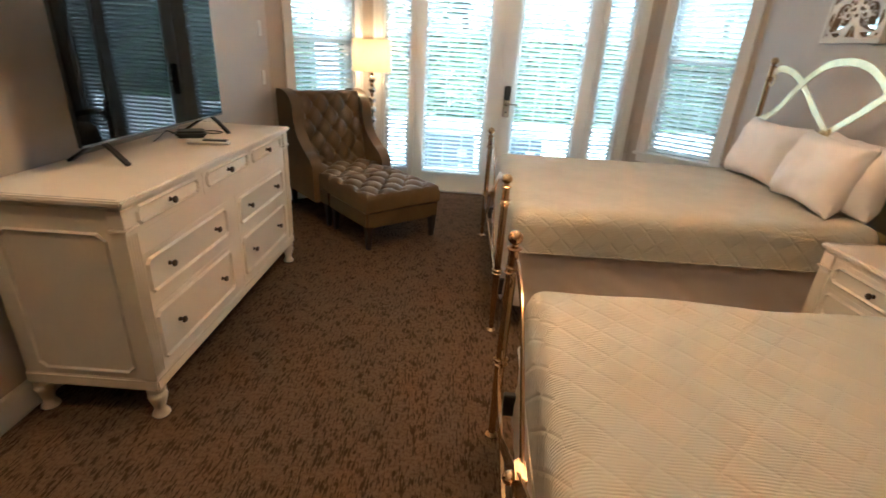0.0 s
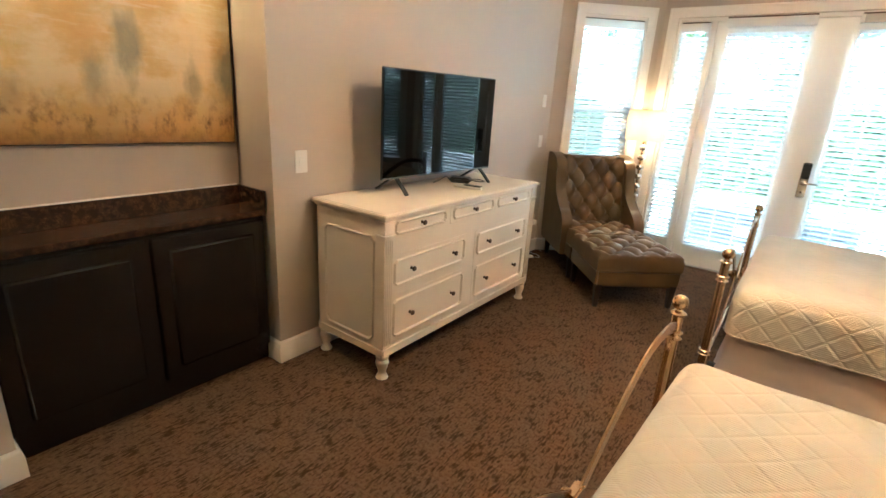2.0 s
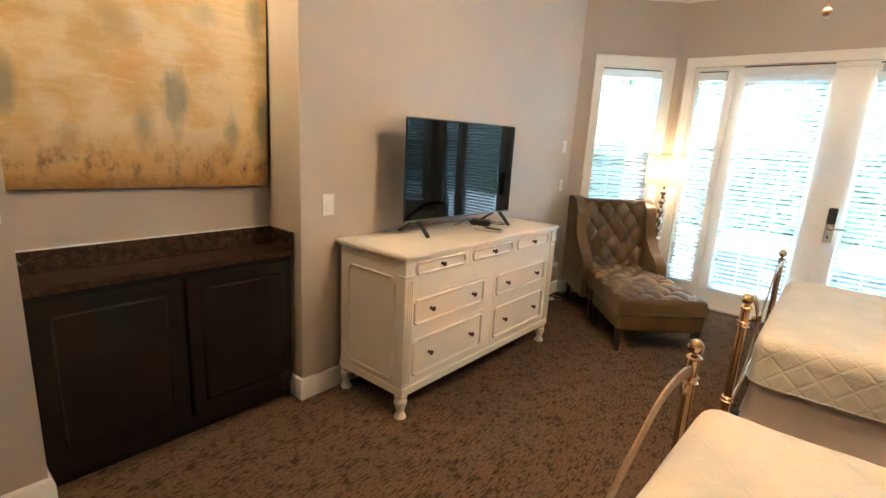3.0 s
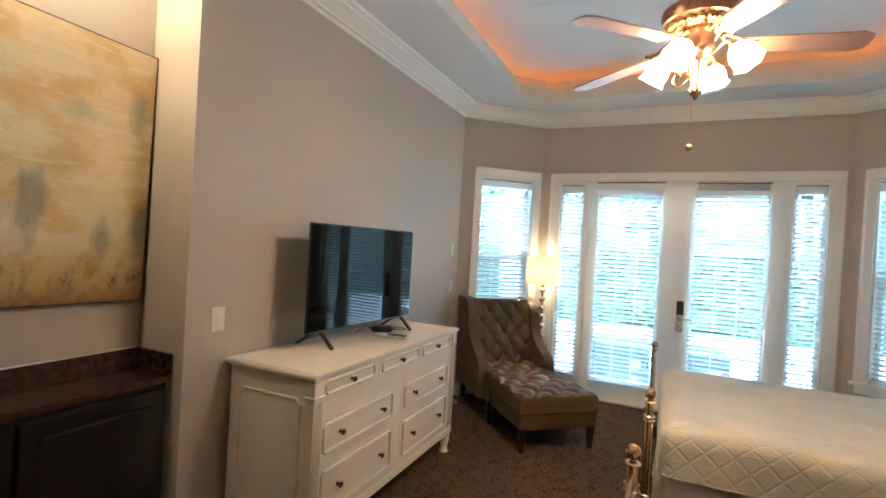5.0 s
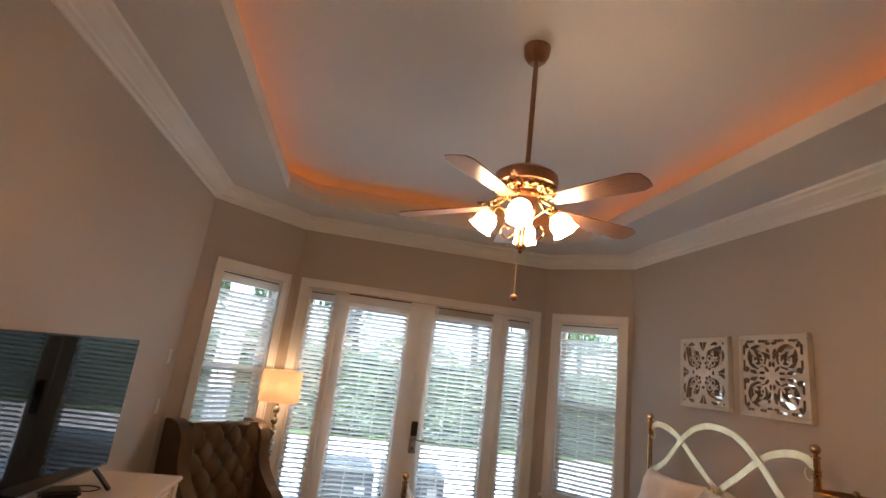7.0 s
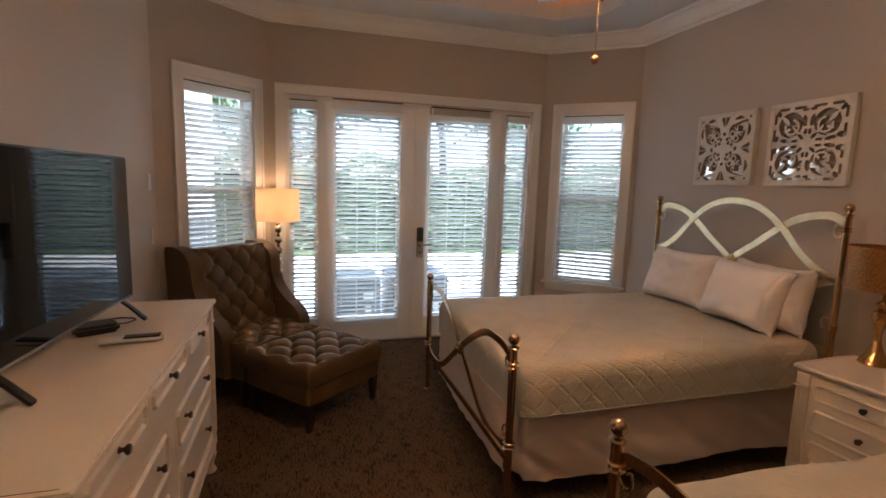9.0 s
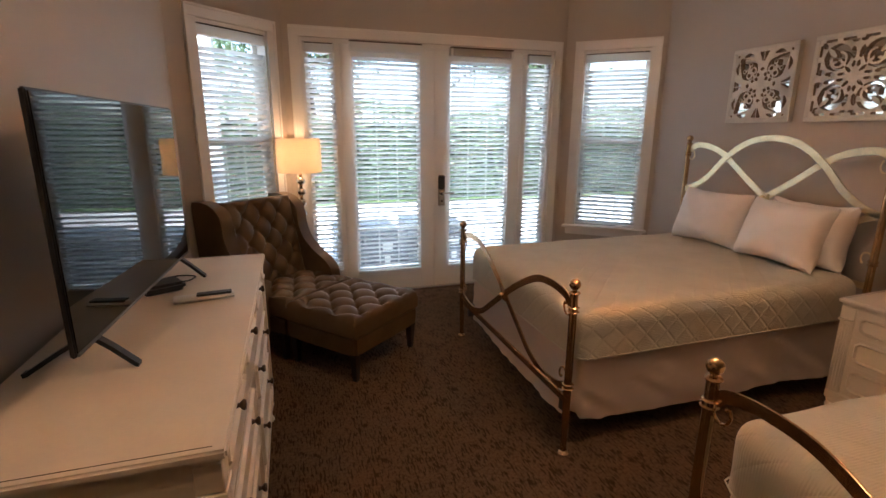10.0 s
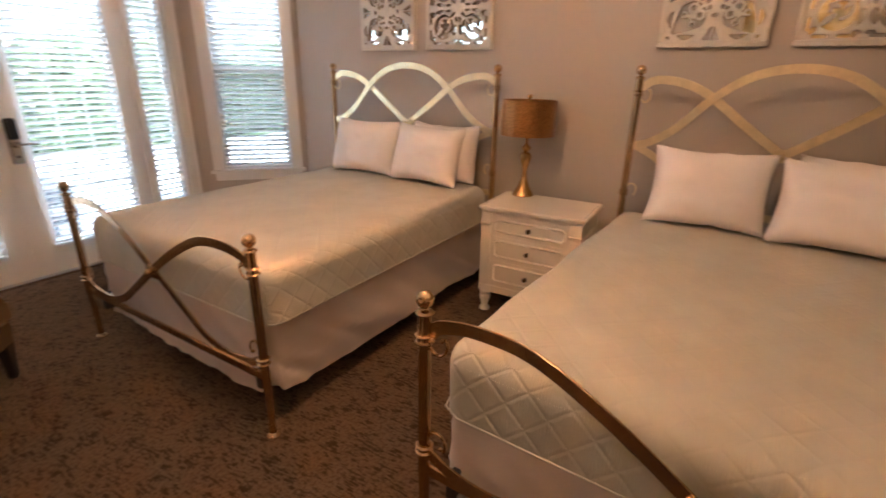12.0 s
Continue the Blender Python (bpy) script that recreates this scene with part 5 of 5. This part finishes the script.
def soft_box(x0, x1, y0, y1, z0, z1, r, nx, ny, nz, ripple=0.0, seed=0.0):
    """A rounded, slightly uneven block for a mattress-like shape, open below."""
    bm = bmesh.new()
    c = Vector(((x0 + x1) / 2, (y0 + y1) / 2, (z0 + z1) / 2))
    hx, hy, hz = (x1 - x0) / 2, (y1 - y0) / 2, (z1 - z0) / 2

    def place(x, y, z):
        p = Vector((x, y, z)) - c
        q = Vector((max(-hx + r, min(hx - r, p.x)), max(-hy + r, min(hy - r, p.y)), max(-hz, min(hz - r, p.z))))
        d = p - q
        if d.length > 1e-6:
            p = q + d.normalized() * r if d.length > r * 0.999 else p
        n = noise.noise(Vector((x * 2.1, y * 2.1, z * 4 + seed))) * ripple + noise.noise(Vector((x * 6, y * 6, z * 9 + seed))) * ripple * 0.35
        return c + p + Vector((0, 0, n if z > c.z else 0)) + Vector((0, n * 0.6 * (1 if p.y > 0 else -1), 0)) * (1 if abs(p.y) > hy - r else 0)

    verts = {}

    def vert(x, y, z):
        key = (round(x, 5), round(y, 5), round(z, 5))
        if key not in verts:
            verts[key] = bm.verts.new(place(*key))
        return verts[key]

    X = [x0 + (x1 - x0) * i / nx for i in range(nx + 1)]
    Y = [y0 + (y1 - y0) * i / ny for i in range(ny + 1)]
    Z = [z0 + (z1 - z0) * i / nz for i in range(nz + 1)]
    for i in range(nx):
        for j in range(ny):
            bm.faces.new((vert(X[i], Y[j], z1), vert(X[i + 1], Y[j], z1), vert(X[i + 1], Y[j + 1], z1), vert(X[i], Y[j + 1], z1)))
    for i in range(nx):
        for k in range(nz):
            for y in (y0, y1):
                bm.faces.new((vert(X[i], y, Z[k]), vert(X[i + 1], y, Z[k]), vert(X[i + 1], y, Z[k + 1]), vert(X[i], y, Z[k + 1])))
    for j in range(ny):
        for k in range(nz):
            for x in (x0, x1):
                bm.faces.new((vert(x, Y[j], Z[k]), vert(x, Y[j + 1], Z[k]), vert(x, Y[j + 1], Z[k + 1]), vert(x, Y[j], Z[k + 1])))
    return bm


def skirt_bm(x0, x1, y0, y1, z0, z1, lift):
    """A cloth valance round three sides with loose folds and an uneven hem."""
    bm = bmesh.new()
    corner = 0.05
    line = []
    for x in np.arange(x1, x0 + corner, -0.02):
        line.append((x, y0, 0, -1))
    for k in range(6):
        a = math.pi / 2 * k / 5
        line.append((x0 + corner - corner * math.sin(a), y0 + corner - corner * math.cos(a), -math.sin(a), -math.cos(a)))
    for y in np.arange(y0 + corner + 0.02, y1 - corner, 0.02):
        line.append((x0, y, -1, 0))
    for k in range(6):
        a = math.pi / 2 * k / 5
        line.append((x0 + corner - corner * math.cos(a), y1 - corner + corner * math.sin(a), -math.cos(a), math.sin(a)))
    for x in np.arange(x0 + corner + 0.02, x1, 0.02):
        line.append((x, y1, 0, 1))
    rows = 12
    grid = []
    for k in range(rows + 1):
        u = k / rows
        row = []
        for i, (x, y, nx, ny) in enumerate(line):
            s = i * 0.02
            fold = (noise.noise(Vector((s * 2.4, u * 0.5, 0))) * 0.032 + noise.noise(Vector((s * 6 + 3.4 * u, u * 0.9, 4))) * 0.020 + noise.noise(Vector((s * 13 + 8.0 * u, u * 2.2, 7))) * 0.013) * u ** 0.8 + 0.016 * u
            hem = lift * (0.6 + 0.6 * noise.noise(Vector((s * 1.1, 0, 2)))) + 0.03 * (nx < -0.5) + 0.045 * max(0.0, 1 - abs(x - x0) * 6) * (1 if abs(ny) > 0.2 else 0)
            row.append(bm.verts.new((x + nx * fold, y + ny * fold, z1 + (z0 + hem - z1) * u)))
        grid.append(row)
    for a, b in zip(grid, grid[1:]):
        for i in range(len(a) - 1):
            bm.faces.new((a[i], a[i + 1], b[i + 1], b[i]))
    return bm


def pillow_bm(w, h, t, seed):
    """A stuffed pillow in the plane y-z, thickness along x, with pinched corners and a seam edge."""
    bm = bmesh.new()
    n, m = 28, 20
    sheets = []
    for s in (-1, 1):
        g = []
        for j in range(m + 1):
            row = []
            for i in range(n + 1):
                u, v = 2 * i / n - 1, 2 * j / m - 1
                full = max(0.0, (1 - u ** 4) * (1 - v ** 4)) ** 0.55
                wr = noise.noise(Vector((u * 2.2, v * 2.2, seed))) * 0.020 + noise.noise(Vector((u * 5, v * 5, seed + 9))) * 0.008
                pinch = 1 - 0.085 * (1 - v * v) * u * u
                pinch2 = 1 - 0.10 * (1 - u * u) * v * v
                row.append(bm.verts.new((s * (t / 2 * full) + wr * full, u * w / 2 * pinch, h / 2 + v * h / 2 * pinch2 + 0.010 * noise.noise(Vector((u * 3, seed, 0))))))
            g.append(row)
        sheets.append(g)
        for j in range(m):
            for i in range(n):
                bm.faces.new((g[j][i], g[j][i + 1], g[j + 1][i + 1], g[j + 1][i]))
    bmesh.ops.remove_doubles(bm, verts=bm.verts[:], dist=0.0015)
    return bm


def bedding(m, seed, tag):
    mattress = thing("box_spring", "box spring under a taupe cloth bed skirt", "bed base", m, "beds' bases")
    part("box", block(0.075, 2.06, -0.71, 0.71, 0.22, 0.49, 0.02), skirt_cloth, mattress)
    sk = part("bed_skirt", skirt_bm(0.075, 2.06, -0.738, 0.738, 0.105, 0.50, 0.05), skirt_cloth, mattress, "taupe cloth skirt with loose folds")
    q = thing("quilt", "pale sage ribbed quilt stitched in diamonds over the mattress", "quilt", m, "quilts")
    part("cover", soft_box(0.055, 2.075, -0.765, 0.765, 0.505, 0.765, 0.085, 90, 68, 10, 0.012, seed), quilt_cloth, q)
    hem = bmesh.new()
    tube([(2.07, -0.768, 0.512), (0.13, -0.768, 0.512)], 0.0032, 6, bm=hem)
    tube([(0.13, -0.768, 0.512), (0.085, -0.755, 0.512), (0.052, -0.69, 0.512)], 0.0032, 6, bm=hem)
    tube([(0.052, -0.69, 0.512), (0.052, 0.69, 0.512)], 0.0032, 6, bm=hem)
    tube([(0.052, 0.69, 0.512), (0.085, 0.755, 0.512), (0.13, 0.768, 0.512), (2.07, 0.768, 0.512)], 0.0032, 6, bm=hem)
    part("hem", hem, quilt_cloth, q)
    spots = [(2.005, -0.385, 9, -2), (1.880, 0.305, 18, 4), (1.835, -0.315, 20, -3)]
    if tag == "b":
        spots = [(x - 0.02, y * 0.96, lean + 2, turn) for x, y, lean, turn in spots]
    for k, (x, y, lean, turn) in enumerate(spots):
        p = thing("pillow", "white cotton pillow leaning against the headboard", "pillow", m @ pose(x, y, 0.768, 0, lean, turn), "white pillows")
        part("case", pillow_bm(0.605 if k else 0.59, 0.440 if k else 0.43, 0.235, seed + k * 3.1), linen_white, p)


BED_A = pose(1.24, 3.395, 0, 0, 0, 0.3)
BED_B = pose(1.178, 0.99, 0, 0, 0, -2.2)
frame_a = bed_frame()
frame_a.matrix_world = BED_A
copy_thing(frame_a, BED_B)
bedding(BED_A, 1.0, "a")
bedding(BED_B, 5.0, "b")

# ---- table lamp ----
foil = Nodes("gold_foil")
crack = foil.n.new("ShaderNodeTexVoronoi")
crack.inputs["Scale"].default_value = 150
foil.link(foil.co, crack.inputs["Vector"])
foil.set(Base_Color=foil.ramp(crack.outputs["Distance"], [(0.2, (0.20, 0.085, 0.022)), (0.7, (0.42, 0.20, 0.06))]), Metallic=0.75, Roughness=0.36)
foil.bump(crack.outputs["Distance"], 0.4, 0.002)


def table_lamp():
    th = thing("table_lamp", "brass table lamp with a gold foil drum shade, unlit", "table lamp", pose(3.262, 2.345, 0.75))
    part("base", lathe([(0.0, 0.001), (0.070, 0.001), (0.074, 0.006), (0.068, 0.018), (0.046, 0.05), (0.030, 0.09), (0.018, 0.13), (0.0, 0.13)], 28), lamp_brass, th)
    part("stem", lathe([(0.0, 0.128), (0.018, 0.128), (0.016, 0.17), (0.024, 0.21), (0.036, 0.245), (0.040, 0.265), (0.034, 0.29), (0.020, 0.30), (0.0, 0.30)], 24), lamp_brass, th)
    part("neck", lathe([(0.0, 0.298), (0.014, 0.298), (0.020, 0.312), (0.030, 0.325), (0.030, 0.335), (0.016, 0.348), (0.010, 0.36), (0.008, 0.63), (0.0, 0.63)], 20), lamp_brass, th)
    part("lamp_shade", drum(0.182, 0.178, 0.415, 0.640), foil.mat, th, "crackled gold foil drum shade")
    sp = bmesh.new()
    for a in (0, 120, 240):
        c = Vector((math.cos(radians(a)), math.sin(radians(a)), 0))
        tube([Vector((0, 0, 0.622)), c * 0.177 + Vector((0, 0, 0.632))], 0.002, 5, bm=sp)
    part("shade_spider", sp, lamp_brass, th)
    part("finial", lathe([(0.0, 0.628), (0.010, 0.63), (0.007, 0.645), (0.016, 0.658), (0.014, 0.672), (0.0, 0.678)], 14), lamp_brass, th)


table_lamp()


# ---- carved mirror panels ----
mirror_mat = Nodes("mirror")
mirror_mat.set(Base_Color=(0.86, 0.87, 0.86), Metallic=1.0, Roughness=0.03)
raw_edge = paint("raw_cut_edge", (0.26, 0.18, 0.11), 0.7, var=0.2, scale=20, bump=0.1)
white_wash = paint("whitewashed_wood", (0.66, 0.61, 0.52), 0.6, var=0.12, scale=9, grain=70, bump=0.2)


def disc(u, v, cu, cv, r):
    return math.hypot(u - cu, v - cv) < r


def slot(u, v, cu, cv, ru, rv, turn):
    c, n = math.cos(radians(turn)), math.sin(radians(turn))
    x, y = (u - cu) * c + (v - cv) * n, (v - cv) * c - (u - cu) * n
    return (x / ru) ** 2 + (y / rv) ** 2 < 1


def fret_open(u, v, variant):
    """Whether the carved plate is cut through at u, v (0 at the middle, 1 at the frame)."""
    s, t = (u + v) * 0.7071, abs(u - v) * 0.7071
    if variant == 0:
        if 0.36 < s < 1.16:
            wide = math.sqrt(max(0.0, 0.30 ** 2 - (s - 0.66) ** 2)) if s < 0.70 else 0.297 * (1 - (s - 0.70) / 0.46) ** 0.75
            if t < wide:
                leaf = disc(s, t, 0.52, 0.10, 0.115) and not disc(s, t, 0.53, 0.10, 0.05)
                return not (leaf or (s < 0.62 and t < 0.035) or disc(s, t, 0.66, 0.0, 0.07) or (disc(s, t, 0.74, 0.13, 0.075) and not disc(s, t, 0.75, 0.14, 0.035)))
        m, e = min(u, v), max(u, v)
        if e > 0.62 and m < 0.16 * (e - 0.62) / 0.33 and e < 0.95:
            return not m < 0.018
        if e > 0.86 and 0.34 < m < 0.72 and e < 0.955:
            return e - 0.86 < 0.1 * math.sin((m - 0.34) / 0.38 * math.pi)
        return disc(u, v, 0.13, 0.30, 0.045) or disc(u, v, 0.30, 0.13, 0.045) or disc(u, v, 0.17, 0.17, 0.05) or disc(u, v, 0.90, 0.90, 0.035) or disc(m, e, 0.02, 0.46, 0.04)
    ring = math.hypot(u - 0.48, v - 0.50)
    if ring < 0.33:
        curl = 0.15 < math.hypot(u - 0.44, v - 0.44) < 0.215 and not (u > 0.44 and v > 0.50)
        stem = abs(u - v + 0.02) < 0.045 and u < 0.40
        leaf = slot(u, v, 0.62, 0.62, 0.15, 0.06, 45) or slot(u, v, 0.56, 0.36, 0.11, 0.045, -20)
        return not (curl or stem or leaf)
    m, e = min(u, v), max(u, v)
    if e > 0.90 and e < 0.965:
        return 0.10 < m < 0.42 or 0.56 < m < 0.84
    return (slot(u, v, 0.10, 0.88, 0.055, 0.09, 90) or slot(u, v, 0.86, 0.16, 0.11, 0.07, 0) or slot(u, v, 0.10, 0.58, 0.15, 0.055, 80) or slot(u, v, 0.60, 0.09, 0.14, 0.05, 10)
            or slot(u, v, 0.17, 0.17, 0.10, 0.04, 45) or slot(u, v, 0.32, 0.07, 0.09, 0.035, 0) or slot(u, v, 0.06, 0.30, 0.08, 0.035, 90) or slot(u, v, 0.84, 0.82, 0.10, 0.05, 45))


def fret_plate(a, c, variant, n=96):
    """A carved plate 20 mm thick with its openings cut through, edges eased."""
    bm = bmesh.new()
    grid = [[not fret_open(abs((i + 0.5) / n * 2 - 1), abs((j + 0.5) / n * 2 - 1), variant) for j in range(n)] for i in range(n)]
    cache = {}

    def at(i, j, k):
        if (i, j, k) not in cache:
            cache[i, j, k] = bm.verts.new((-0.040 if k else -0.018, a * (i / n * 2 - 1), c * (j / n * 2 - 1)))
        return cache[i, j, k]

    for i in range(n):
        for j in range(n):
            if not grid[i][j]:
                continue
            bm.faces.new((at(i, j, 1), at(i, j + 1, 1), at(i + 1, j + 1, 1), at(i + 1, j, 1)))
            for di, dj, p, q in ((-1, 0, (i, j), (i, j + 1)), (1, 0, (i + 1, j + 1), (i + 1, j)), (0, -1, (i + 1, j), (i, j)), (0, 1, (i, j + 1), (i + 1, j + 1))):
                if 0 <= i + di < n and 0 <= j + dj < n and not grid[i + di][j + dj]:
                    bm.faces.new((at(*p, 0), at(*q, 0), at(*q, 1), at(*p, 1))).material_index = 1
    for k in (0, 1):
        for _ in range(2):
            bmesh.ops.smooth_vert(bm, verts=[v for (i, j, kk), v in cache.items() if kk == k and 0 < i < n and 0 < j < n], factor=0.5, use_axis_x=False, use_axis_y=True, use_axis_z=True)
    return bm


def carved_panel(y_left, w, h, z, variant, label):
    """A square mirror behind a fretwork of scrolls; faces -x."""
    th = thing("carved_mirror", label, "wall mirror", pose(X_E - 0.001, y_left - w / 2, z + h / 2), "carved mirror panels")
    part("mirror", block(-0.016, -0.004, -w / 2 + 0.01, w / 2 - 0.01, -h / 2 + 0.01, h / 2 - 0.01), mirror_mat.mat, th, "mirror glass", False)
    fr = bmesh.new()
    b = 0.030
    for q in ((-w / 2, w / 2, h / 2 - b, h / 2), (-w / 2, w / 2, -h / 2, -h / 2 + b), (-w / 2, -w / 2 + b, -h / 2 + b, h / 2 - b), (w / 2 - b, w / 2, -h / 2 + b, h / 2 - b)):
        box(fr, -0.045, 0.0, q[0], q[1], q[2], q[3])
    part("panel_frame", bevel(fr, 0.003, 1), white_wash, th)
    part("fretwork", fret_plate(w / 2 - b + 0.002, h / 2 - b + 0.002, variant), white_wash, th, "carved scroll fretwork").data.materials.append(raw_edge)
    ros = turned(lathe([(0.0, 0.0), (0.042, 0.0), (0.046, 0.008), (0.030, 0.016), (0.034, 0.022), (0.014, 0.026), (0.0, 0.026)], 20), "Y", (0, 0, 0))
    bmesh.ops.rotate(ros, verts=ros.verts[:], matrix=Matrix.Rotation(radians(180), 3, "Z"))
    bmesh.ops.translate(ros, verts=ros.verts[:], vec=(-0.02, 0, 0))
    part("rosette", ros, white_wash, th)


PANEL = "square whitewashed carved mirror panel hung above the bed"
carved_panel(3.985, 0.545, 0.565, 1.712, 0, PANEL)
carved_panel(3.33, 0.56, 0.565, 1.712, 1, PANEL)
carved_panel(1.655, 0.56, 0.565, 1.712, 0, PANEL)
carved_panel(0.98, 0.56, 0.565, 1.712, 1, PANEL)


# ---- things on the patio ----
def condenser(m):
    th = thing("air_conditioner", "dark grey louvred outdoor air conditioner on the patio", "air conditioner", m)
    part("cabinet", block(-0.37, 0.37, -0.34, 0.34, 0.05, 0.66, 0.02), machine_grey, th)
    part("base", block(-0.40, 0.40, -0.37, 0.37, 0.001, 0.0495, 0.008), concrete, th, "concrete pad")
    part("top_grille", lathe([(0.0, 0.672), (0.27, 0.668), (0.30, 0.661), (0.0, 0.661)], 24), machine_grey, th)
    for k in range(12):
        z = 0.10 + k * 0.045
        part("louvre", block(-0.35, 0.35, -0.352, -0.3405, z, z + 0.02, 0.003), machine_grey, th)
    part("label", block(0.16, 0.28, -0.3545, -0.3525, 0.40, 0.50), white_plastic, th, "white label")
    part("label", block(0.18, 0.25, -0.3545, -0.3525, 0.20, 0.32), white_plastic, th, "white label")


condenser(pose(0.80, 6.55, -0.139))
condenser(pose(1.66, 6.62, -0.139))

column = thing("porch_column", "white square porch column standing on the patio", "column", pose(-0.95, 7.3, -0.139))
part("shaft", block(-0.13, 0.13, -0.13, 0.13, 0.12, 3.6, 0.01), trim_paint, column)
part("plinth", block(-0.16, 0.16, -0.16, 0.16, 0.001, 0.1195, 0.01), trim_paint, column)
